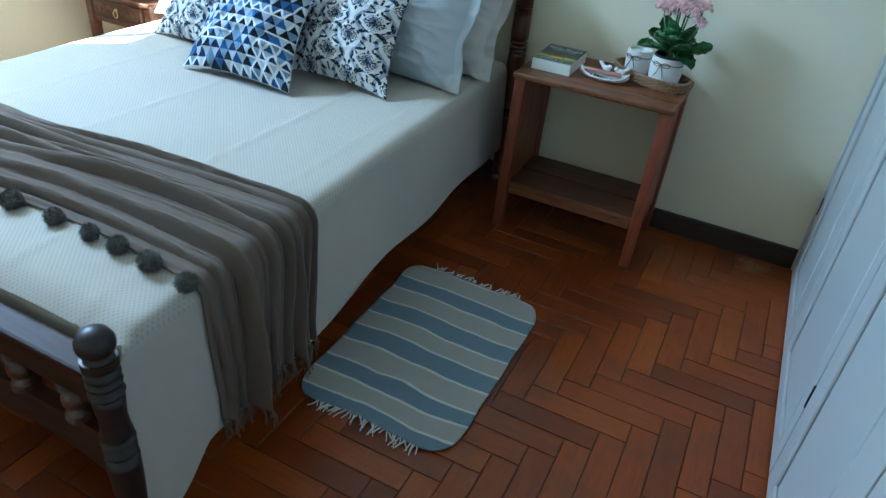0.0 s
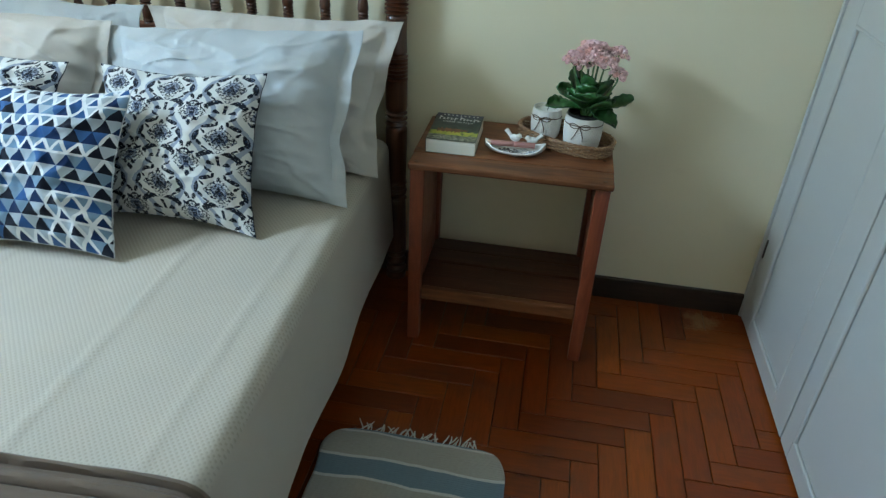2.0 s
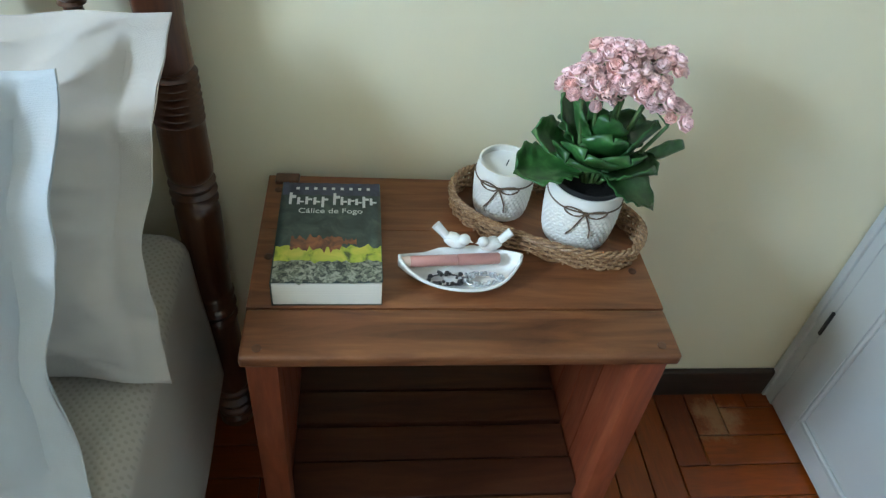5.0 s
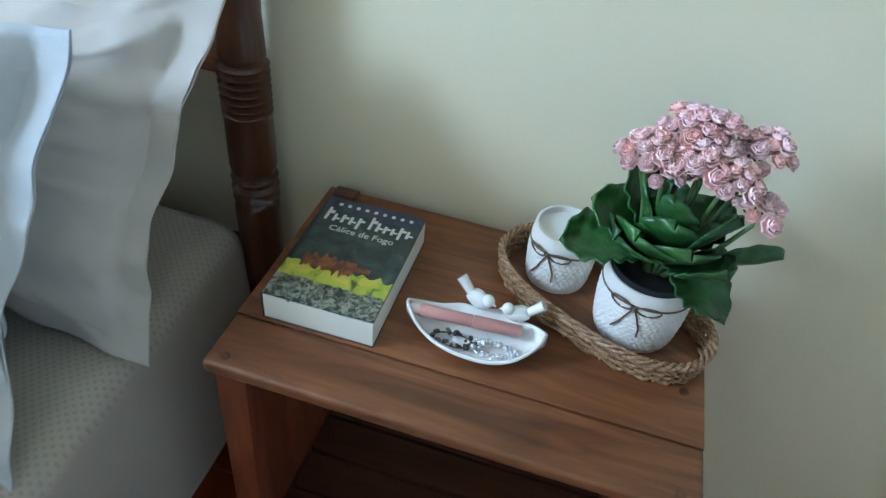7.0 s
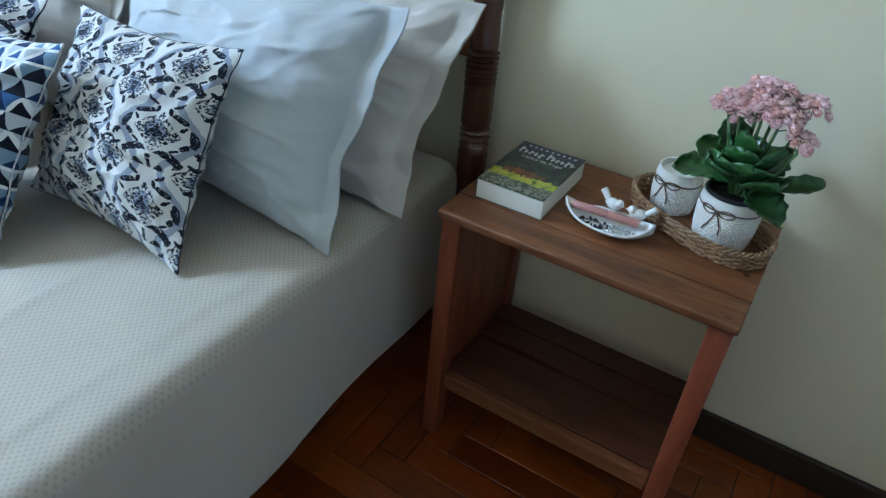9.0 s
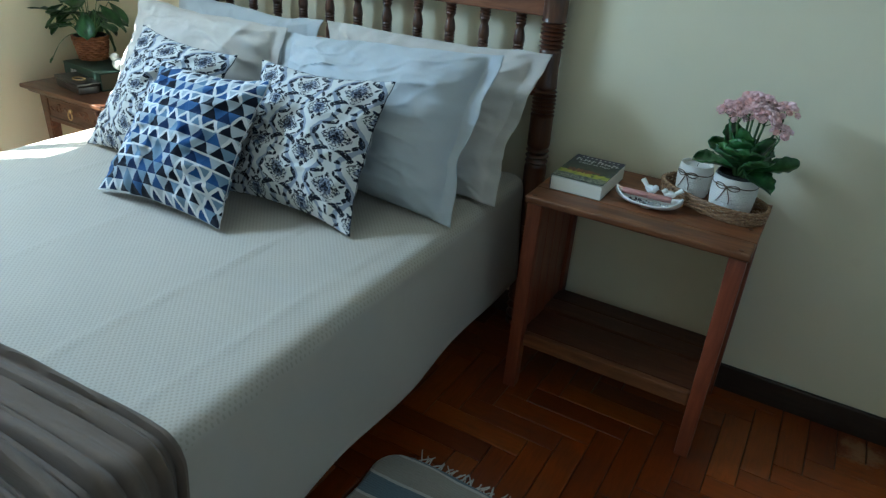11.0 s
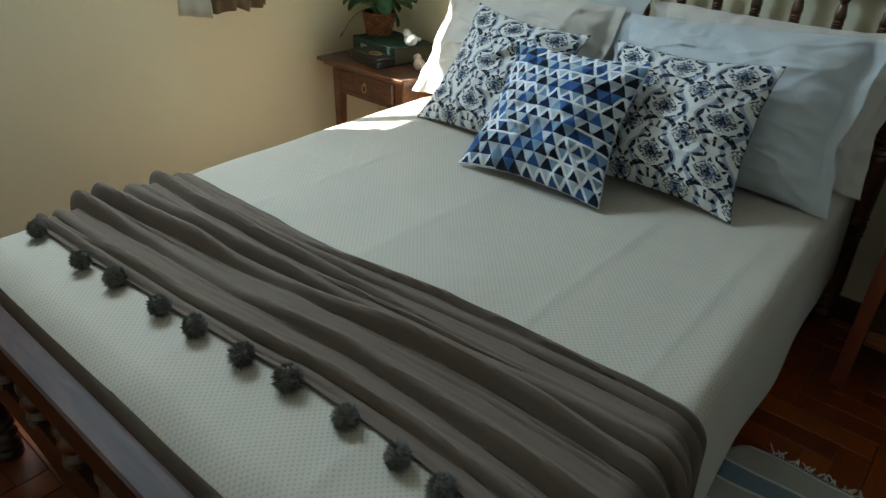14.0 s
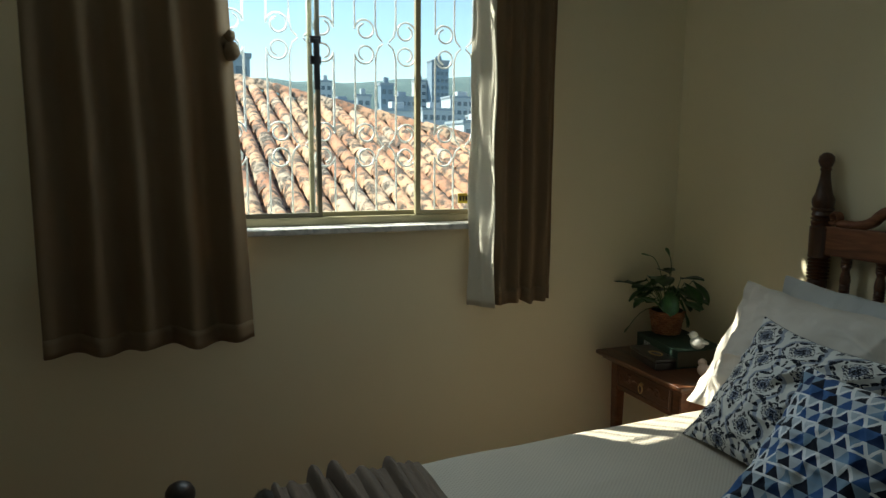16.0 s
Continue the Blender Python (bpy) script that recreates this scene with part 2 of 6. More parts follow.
# ---- cloth materials ----
def pique(name, col):
    """Cream bed cover with rows of small woven dimples."""
    n = Nodes(name)
    at = n.coords("Object")
    v = n.add("ShaderNodeSeparateXYZ")
    n.link(at, v.inputs[0])
    k = 2 * math.pi / 0.0115
    sx, sy = n.math("SINE", n.math("MULTIPLY", v.outputs[0], k)), n.math("SINE", n.math("MULTIPLY", v.outputs[1], k * 0.9))
    field = n.math("GREATER_THAN", v.outputs[2], BED_TOP - 0.028)
    dots = n.math("MULTIPLY", n.math("SMOOTH_MIN", n.math("MULTIPLY", sx, sy), 0.65, 0.2), field)
    big, fine = n.noise(at, 5, 4, 0.6, 0.5), n.noise(at, 300, 2)
    c = n.mix(big, tuple(x * 0.93 for x in col), tuple(min(1, x * 1.05) for x in col))
    c = n.mix(n.math("MULTIPLY", n.math("MULTIPLY", field, n.math("GREATER_THAN", n.math("MULTIPLY", sx, sy), 0.4)), 0.4), c, tuple(x * 0.56 for x in col))
    h = n.math("ADD", n.math("MULTIPLY", dots, -0.14), n.math("ADD", n.math("MULTIPLY", big, 1.6), n.math("MULTIPLY", fine, 0.15)))
    return n.done(c, 0.92, h, 0.35, 0.004, sheen=0.15, spec=0.15)


def triangles(name):
    """Printed cotton: rows of triangles in navy, blue and pale grey, with grey zigzag bands."""
    n = Nodes(name)
    uv = n.add("ShaderNodeSeparateXYZ")
    n.link(n.coords("UV"), uv.inputs[0])
    q = n.math("MULTIPLY", uv.outputs[1], 12.5)
    p = n.math("SUBTRACT", n.math("MULTIPLY", uv.outputs[0], 10.8), n.math("MULTIPLY", q, 0.5))
    fp, fq = n.math("FRACT", p), n.math("FRACT", q)
    up = n.math("GREATER_THAN", n.math("ADD", fp, fq), 1.0)

    def hashed(a, b, c):
        cell = n.add("ShaderNodeCombineXYZ")
        for sock, v in zip(cell.inputs, (a, b, c)):
            n.value(sock, v)
        rnd = n.add("ShaderNodeTexWhiteNoise", noise_dimensions="3D")
        n.link(cell.outputs[0], rnd.inputs["Vector"])
        return rnd.outputs["Value"]
    r = hashed(n.math("FLOOR", p), n.math("FLOOR", q), up)
    ink = n.ramp(r, (0.0, (0.008, 0.010, 0.02)), (0.42, (0.010, 0.026, 0.085)), (0.7, (0.03, 0.085, 0.23)), (0.93, (0.16, 0.25, 0.36)), flat=True)
    pale = n.ramp(r, (0.0, (0.40, 0.45, 0.50)), (0.4, (0.18, 0.26, 0.35)), (0.72, (0.46, 0.50, 0.54)), (0.82, (0.045, 0.11, 0.27)), flat=True)
    c = n.mix(up, ink, pale)
    # zigzag bands: along both slants of a row, in runs of a few triangles, and short level strokes
    run = hashed(n.math("FLOOR", n.math("MULTIPLY_ADD", q, 0.2, n.math("MULTIPLY", p, 0.4))), n.math("FLOOR", q), 3.0)
    slant = n.math("LESS_THAN", n.math("ABSOLUTE", n.math("SUBTRACT", n.math("ADD", fp, fq), 1.0)), 0.12)
    edge = n.math("MAXIMUM", n.math("LESS_THAN", fp, 0.11), n.math("GREATER_THAN", fp, 0.89))
    zig = n.math("MULTIPLY", n.math("MAXIMUM", slant, edge), n.math("GREATER_THAN", run, 0.52))
    level = n.math("MULTIPLY", n.math("MAXIMUM", n.math("LESS_THAN", fq, 0.09), n.math("GREATER_THAN", fq, 0.91)), n.math("GREATER_THAN", hashed(n.math("FLOOR", n.math("MULTIPLY", p, 0.34)), n.math("FLOOR", n.math("ADD", q, 0.5)), 5.0), 0.72))
    c = n.mix(n.math("MAXIMUM", zig, level), c, (0.72, 0.73, 0.74))
    at = n.coords()
    return n.done(c, 0.88, n.math("ADD", n.noise(at, 320, 2), n.math("MULTIPLY", n.noise(at, 12, 4), 3)), 0.25, 0.002, sheen=0.1, spec=0.15)


def damask(name):
    """Printed cotton: a half-drop repeat of mirrored bouquets, curling leaves and grey vines."""
    n = Nodes(name)
    uv = n.add("ShaderNodeSeparateXYZ")
    n.link(n.coords("UV"), uv.inputs[0])
    x = n.math("ABSOLUTE", n.math("SUBTRACT", n.math("FRACT", n.math("MULTIPLY_ADD", uv.outputs[0], 1 / 0.35, 0.5 - 0.5 / 0.35)), 0.5))
    y = n.math("SUBTRACT", n.math("FRACT", n.math("MULTIPLY_ADD", uv.outputs[1], 1 / 0.33, 0.5 - 0.55 / 0.33)), 0.5)
    at = n.add("ShaderNodeCombineXYZ")
    n.link(x, at.inputs[0])
    n.link(y, at.inputs[1])
    rag, rag2 = n.noise(at.outputs[0], 15.0, 2.0), n.noise(at.outputs[0], 19.0, 2.0, 0.5, 0.6)
    wx = n.math("ADD", x, n.math("MULTIPLY_ADD", rag, 0.045, -0.0225))
    wy = n.math("ADD", y, n.math("MULTIPLY_ADD", rag2, 0.045, -0.0225))

    def both(a, b):
        return n.math("MAXIMUM", a, b)

    def oval(cx, cy, rx, ry, turn=0.0, ax=None, ay=None):
        """A ragged leaf shape; ax, ay: the plane in which it lies."""
        dx, dy = n.math("SUBTRACT", wx if ax is None else ax, cx), n.math("SUBTRACT", wy if ay is None else ay, cy)
        c, s = math.cos(math.radians(turn)), math.sin(math.radians(turn))
        a = n.math("DIVIDE", n.math("ADD", n.math("MULTIPLY", dx, c), n.math("MULTIPLY", dy, s)), rx)
        b = n.math("DIVIDE", n.math("SUBTRACT", n.math("MULTIPLY", dy, c), n.math("MULTIPLY", dx, s)), ry)
        return n.math("LESS_THAN", n.math("ADD", n.math("MULTIPLY", a, a), n.math("MULTIPLY", b, b)), 1.0)

    def arc(cx, cy, r, w, lo, hi):
        """A crescent round a centre, between two angles in degrees."""
        dx, dy = n.math("SUBTRACT", wx, cx), n.math("SUBTRACT", wy, cy)
        d = n.math("SQRT", n.math("ADD", n.math("MULTIPLY", dx, dx), n.math("MULTIPLY", dy, dy)))
        ang = n.math("ARCTAN2", dy, dx)
        mid, half = math.radians((lo + hi) / 2), math.radians((hi - lo) / 2)
        off = n.math("DIVIDE", n.math("ABSOLUTE", n.math("SUBTRACT", ang, mid)), half)
        return n.math("LESS_THAN", n.math("ABSOLUTE", n.math("SUBTRACT", d, r)), n.math("MULTIPLY", n.math("SUBTRACT", 1.0, n.math("MULTIPLY", off, off)), w))

    def bouquet(bx, by):
        """Small sprigs in a diamond round a dark heart."""
        field = n.math("LESS_THAN", n.math("ADD", n.math("MULTIPLY", bx, 3.9), n.math("MULTIPLY", n.math("ABSOLUTE", by), 3.4)), 1.0)
        sprig = n.math("GREATER_THAN", n.noise(at.outputs[0], 30.0, 1.0, 0.5, 0.6), 0.5)
        return both(n.math("MULTIPLY", field, sprig), oval(0.0, 0.0, 0.045, 0.085, 0, bx, by))
    bx2, by2 = n.math("SUBTRACT", 0.5, x), n.math("SUBTRACT", 0.5, n.math("ABSOLUTE", y))
    fig = both(bouquet(x, y), bouquet(bx2, by2))
    for leaf in ((0.20, 0.24, 0.095, 0.042, -24), (0.355, 0.03, 0.042, 0.12, 16), (0.12, -0.475, 0.06, 0.045, 45), (0.29, -0.37, 0.06, 0.026, 60), (0.15, 0.40, 0.07, 0.024, 35), (0.5, 0.26, 0.04, 0.06, 0), (0.31, -0.10, 0.035, 0.06, -30), (0.44, -0.17, 0.035, 0.07, 25)):
        fig = both(fig, oval(*leaf))
    fig = both(fig, arc(0.13, -0.42, 0.155, 0.052, 0, 125))
    fig = both(fig, arc(0.30, 0.40, 0.11, 0.026, 140, 300))
    fig = both(fig, n.math("MULTIPLY", n.math("LESS_THAN", wx, 0.022), n.math("LESS_THAN", wy, -0.33)))
    vein = n.math("GREATER_THAN", n.noise(at.outputs[0], 42.0, 1.0, 0.5, 0.5), 0.36)
    fig = n.math("MULTIPLY", fig, vein)
    for leaf in ((0.42, 0.36, 0.05, 0.022, 50), (0.09, 0.30, 0.022, 0.05, 20), (0.25, 0.12, 0.022, 0.05, -35), (0.40, -0.33, 0.055, 0.022, -40), (0.22, -0.19, 0.05, 0.02, 30)):
        fig = both(fig, oval(*leaf))
    vine = n.math("LESS_THAN", n.math("ABSOLUTE", n.math("SUBTRACT", wx, n.math("MULTIPLY_ADD", n.math("COSINE", n.math("MULTIPLY", y, 6.283)), 0.13, 0.27))), 0.045)
    soft = both(vine, both(oval(0.0, 0.02, 0.12, 0.15), oval(0.0, 0.0, 0.11, 0.13, 0, bx2, by2)))
    ground = n.mix(soft, (0.66, 0.66, 0.635), (0.30, 0.33, 0.40))
    ink = n.mix(n.math("GREATER_THAN", rag, 0.6), (0.010, 0.012, 0.02), (0.025, 0.045, 0.10))
    c = n.mix(fig, ground, ink)
    ob = n.coords()
    return n.done(c, 0.88, n.math("ADD", n.noise(ob, 320, 2), n.math("MULTIPLY", n.noise(ob, 12, 4), 3)), 0.25, 0.002, sheen=0.1, spec=0.15)


M_SHEET = pique("cream woven bed cover", (0.48, 0.435, 0.36))
M_MATTRESS = fabric("pale mattress ticking", (0.7, 0.68, 0.62))
M_THROW = fabric("taupe knitted throw", (0.15, 0.112, 0.084), 0.16, 1400, 0.95, 0.06, 0.35, 0.3)
M_POM = fabric("grey brown wool pompom", (0.125, 0.112, 0.095), 0.3, 900, 1.0, 0.4)
# white cotton, with the sky's bluish light put into its colour
M_PIL_SKYTINT = fabric("sky tinted white pillow cotton", (0.52, 0.55, 0.565), 0.04, 2200, 0.85, 0.1, 0.3, 0.9)
M_PIL_CREAM = fabric("cream pillow cotton", (0.60, 0.56, 0.505), 0.04, 2200, 0.85, 0.1, 0.3, 0.9)
M_TRI = triangles("triangle print cotton")
M_DAM = damask("damask print cotton")


# ---- bed ----
def turned(z0, z1, r, rings, segs=20, centre=(0, 0, 0), neck=0.72):
    """A turned baluster: smooth swells with groups of beads at the heights in rings (0..1)."""
    prof = []
    n = max(40, int((z1 - z0) / 0.006))
    for i in range(n + 1):
        t = i / n
        rr = r * (neck + (1 - neck) * abs(math.sin(math.pi * (t * 2.2 + 0.35))) ** 0.8)
        for c, w, count in rings:
            d = (t - c) / w
            if abs(d) < 1:
                rr = r * (0.9 + 0.13 * math.cos(d * math.pi * (2 * count - 1)))
        prof.append((rr, z0 + (z1 - z0) * t))
    return lathe(prof, segs, centre)


def ribbon(points, widths, y0, depth, bm=None):
    """A flat band in the xz plane along points, carved in relief, depth thick."""
    bm = bm or bmesh.new()
    pts = [Vector((p[0], p[1])) for p in points]
    rows = []
    for i, p in enumerate(pts):
        d = (pts[min(i + 1, len(pts) - 1)] - pts[max(i - 1, 0)]).normalized()
        nrm = Vector((-d.y, d.x))
        w = widths[i] / 2
        ring = []
        for a, yy in ((1, 0.3), (0.55, 0.0), (0.0, -0.12), (-0.55, 0.0), (-1, 0.3), (-1, 1), (1, 1)):
            q = p + nrm * w * a
            ring.append(bm.verts.new((q.x, y0 + depth * yy, q.y)))
        rows.append(ring)
    m = len(rows[0])
    for a, b in zip(rows, rows[1:]):
        for k in range(m):
            bm.faces.new((a[k], a[(k + 1) % m], b[(k + 1) % m], b[k]))
    bm.faces.new(rows[0])
    bm.faces.new(rows[-1][::-1])
    return bm


def spiral(cx, cz, r0, r1, a0, a1, n=26):
    return [(cx + (r0 + (r1 - r0) * i / n) * math.cos(a0 + (a1 - a0) * i / n), cz + (r0 + (r1 - r0) * i / n) * math.sin(a0 + (a1 - a0) * i / n)) for i in range(n + 1)]


def bezier2(a, b, c, n=14):
    return [tuple((1 - t) ** 2 * p + 2 * t * (1 - t) * q + t * t * r for p, q, r in zip(a, b, c)) for t in (i / n for i in range(n + 1))]


def bed():
    b = thing("bed", "dark turned wood double bed with a carved spindle headboard", "bed", at=pose((POST_L + POST_R) / 2, 0, 0))
    mid = (POST_L + POST_R) / 2
    for x in (POST_L - mid, POST_R - mid):
        # head posts with ball finials
        bm = turned(0.0, 1.20, 0.036, [(0.06, 0.04, 2), (0.3, 0.03, 3), (0.52, 0.035, 3), (0.66, 0.035, 4), (0.83, 0.035, 4), (0.97, 0.03, 3)], 24, (x, HEAD_Y, 0), 0.86)
        lathe([(0.03, 1.2), (0.036, 1.215), (0.036, 1.23), (0.027, 1.25), (0.017, 1.30), (0.015, 1.325), (0.02, 1.33), (0.015, 1.336), (0.02, 1.343), (0.026, 1.358), (0.024, 1.374), (0.013, 1.385), (0.002, 1.388)], 24, (x, HEAD_Y, 0), bm)
        part("head_post", bm, M_BEDWOOD, b, "turned post with a ball finial", True)
        x = FOOT_L - mid if x < 0 else FOOT_R - mid
        bm = turned(0.0, 0.565, 0.031, [(0.12, 0.08, 2), (0.62, 0.07, 3), (0.9, 0.06, 2)], 24, (x, FOOT_Y, 0), 0.8)
        lathe([(0.026, 0.565), (0.020, 0.572), (0.029, 0.58), (0.033, 0.592), (0.0325, 0.605), (0.025, 0.618), (0.011, 0.626), (0.001, 0.627)], 24, (x, FOOT_Y, 0), bm)
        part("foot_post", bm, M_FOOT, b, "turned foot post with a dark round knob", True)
    l, r = POST_L - mid + 0.02, POST_R - mid - 0.02
    part("head_rail", box(l, r, HEAD_Y - 0.014, HEAD_Y + 0.014, 1.042, 1.142, 0.006), M_RAILWOOD, b)
    part("head_rail", box(l, r, HEAD_Y - 0.014, HEAD_Y + 0.014, 0.81, 0.865, 0.006), M_RAILWOOD, b)
    part("head_rail", box(l, r, HEAD_Y - 0.014, HEAD_Y + 0.014, 0.34, 0.50, 0.006), M_RAILWOOD, b)
    spindle = None
    for i in range(11):
        x = l + 0.085 + (r - l - 0.17) * i / 10
        if spindle is None:
            bm = turned(0.0, 0.18, 0.0175, [(0.09, 0.07, 2), (0.42, 0.12, 3), (0.88, 0.07, 2)], 14, (0, 0, 0), 0.62)
            spindle = part("spindle", bm, M_BEDWOOD, b, "", True)
            spindle.location = (x, HEAD_Y, 0.863)
        else:
            o = new("spindle", spindle.data)
            o.parent, o.location = b, (x, HEAD_Y, 0.863)
    # carved crest: scrolls on the rail, mirrored about the middle
    for s in (-1, 1):
        bm = bmesh.new()
        y0, z = HEAD_Y - 0.012, 1.14
        e = abs(l)
        def put(pts, w0, w1, bm=bm, y0=y0, s=s):
            k = len(pts) - 1
            ribbon([(s * p, q) for p, q in pts], [1.3 * (w0 + (w1 - w0) * i / k) for i in range(k + 1)], y0, 0.024, bm)
        put(spiral(e - 0.03, z + 0.032, 0.004, 0.021, 3.5, 3.5 + 8.2), 0.008, 0.013)
        put(bezier2((e - 0.045, z + 0.012), (e - 0.13, z + 0.002), (e - 0.17, z + 0.035)) + bezier2((e - 0.17, z + 0.035), (e - 0.2, z + 0.072), (e - 0.25, z + 0.074))[1:], 0.022, 0.026)
        put(bezier2((e - 0.25, z + 0.074), (e - 0.315, z + 0.07), (e - 0.31, z + 0.012)), 0.026, 0.018)
        put(spiral(e - 0.255, z + 0.032, 0.004, 0.022, 0.3, 0.3 - 8.2), 0.008, 0.014)
        for k in (-0.02, 0.0, 0.02):
            put(bezier2((e - 0.325 + k * 0.4, z), (e - 0.325 + k * 0.5, z + 0.04), (e - 0.325 + k * 1.6, z + 0.08)), 0.012, 0.02)
        put(spiral(e - 0.4, z + 0.036, 0.005, 0.03, 3.4, 3.4 + 8.4), 0.01, 0.018)
        put(bezier2((e - 0.36, z + 0.006), (e - 0.46, z - 0.002), (e - 0.5, z + 0.04)) + bezier2((e - 0.5, z + 0.04), (e - 0.545, z + 0.098), (e - 0.665, z + 0.102))[1:], 0.03, 0.034)
        put(spiral(e - 0.595, z + 0.034, 0.005, 0.024, 0.3, 0.3 - 8.2), 0.01, 0.014)
        put(bezier2((e - 0.575, z + 0.012), (e - 0.62, z + 0.0), (e - 0.665, z + 0.02)), 0.016, 0.02)
        part("crest", bm, M_RAILWOOD, b, "carved scrollwork crest", True)
    # footboard
    l, r = FOOT_L - mid + 0.02, FOOT_R - mid - 0.02
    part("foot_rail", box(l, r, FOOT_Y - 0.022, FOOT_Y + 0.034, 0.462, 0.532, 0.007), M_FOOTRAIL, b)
    bm = bmesh.new()
    n = 40
    lower = [(l + (r - l) * i / n, 0.255 + 0.035 * abs(math.sin(math.pi * i / n * 3)) ** 0.7) for i in range(n + 1)]
    f = [bm.verts.new((x, FOOT_Y - 0.014, z)) for x, z in lower] + [bm.verts.new((x, FOOT_Y - 0.014, 0.375)) for x, z in reversed(lower)]
    face = bm.faces.new(f)
    ext = bmesh.ops.extrude_face_region(bm, geom=[face])
    bmesh.ops.translate(bm, verts=[v for v in ext["geom"] if isinstance(v, bmesh.types.BMVert)], vec=(0, 0.03, 0))
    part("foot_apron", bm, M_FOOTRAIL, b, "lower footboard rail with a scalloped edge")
    first = None
    for i in range(9):
        x = l + 0.075 + (r - l - 0.15) * i / 8
        if first is None:
            bm = turned(0.0, 0.095, 0.026, [(0.12, 0.1, 2), (0.9, 0.1, 2)], 14, (0, 0, 0), 0.6)
            first = part("foot_spindle", bm, M_BEDWOOD, b, "", True)
            first.location = (x, FOOT_Y, 0.371)
        else:
            o = new("foot_spindle", first.data)
            o.parent, o.location = b, (x, FOOT_Y, 0.371)
    for xf, xh in ((FOOT_L - mid + 0.03, POST_L - mid + 0.03), (FOOT_R - mid - 0.055, POST_R - mid - 0.055)):
        bm = box(0, 0.025, FOOT_Y, HEAD_Y, 0.22, 0.34, 0.004)
        for v in bm.verts:
            v.co.x += xf + (xh - xf) * (v.co.y - FOOT_Y) / (HEAD_Y - FOOT_Y)
        part("side_rail", bm, M_RAILWOOD, b)
    for i in range(7):
        y = FOOT_Y + 0.2 + 0.26 * i
        part("slat", box(l + 0.015, r - 0.06, y, y + 0.08, 0.30, 0.318, 0.002), M_RAILWOOD, b)


LEAN, MID = -0.038, (BED_L + BED_R) / 2


def cover_at(s, y, lift=0.0):
    """Bed cover: s runs across (x on the flat top; past the edges it goes on down the side)."""
    r = 0.035
    right = s > MID
    s += LEAN * (y - 0.8)
    edge = (BED_R if right else BED_L) + LEAN * (y - 0.8)
    e, sg = (edge - r, 1) if right else (edge + r, -1)
    a = (s - e) * sg
    sag = 0.012 * noise.noise((s * 1.3, y * 1.3, 3)) + 0.004 * noise.noise((s * 6, y * 5, 1))
    top = BED_TOP + sag
    if a <= 0:
        p, nrm = Vector((s, y, top)), Vector((0, 0, 1))
    elif a < r * math.pi / 2:
        t = a / r
        p, nrm = Vector((e + sg * r * math.sin(t), y, top - r + r * math.cos(t))), Vector((sg * math.sin(t), 0, math.cos(t)))
    else:
        d = a - r * math.pi / 2
        wave = 0.010 * noise.noise((y * 4.2, 7.0, d)) * min(1, d * 6) + 0.014 * smooth_step(0, 0.35, d)
        p, nrm = Vector((e + sg * (r + wave), y + 0.01 * noise.noise((y * 3, d * 3, 2)), top - r - d)), Vector((sg, 0, 0))
    return p + nrm * lift


def hem(y):
    """Length of the cover past the flat top on the +x side."""
    z = 0.162 - 0.09 * smooth_step(0.92, 0.82, y) + 0.035 * smooth_step(1.3, 1.75, y) + 0.006 * math.sin(y * 9)
    return 0.52 - z + 0.055


def cloth(ob, thick):
    m = ob.modifiers.new("thickness", "SOLIDIFY")
    m.thickness, m.offset = thick, 1.0
    return ob


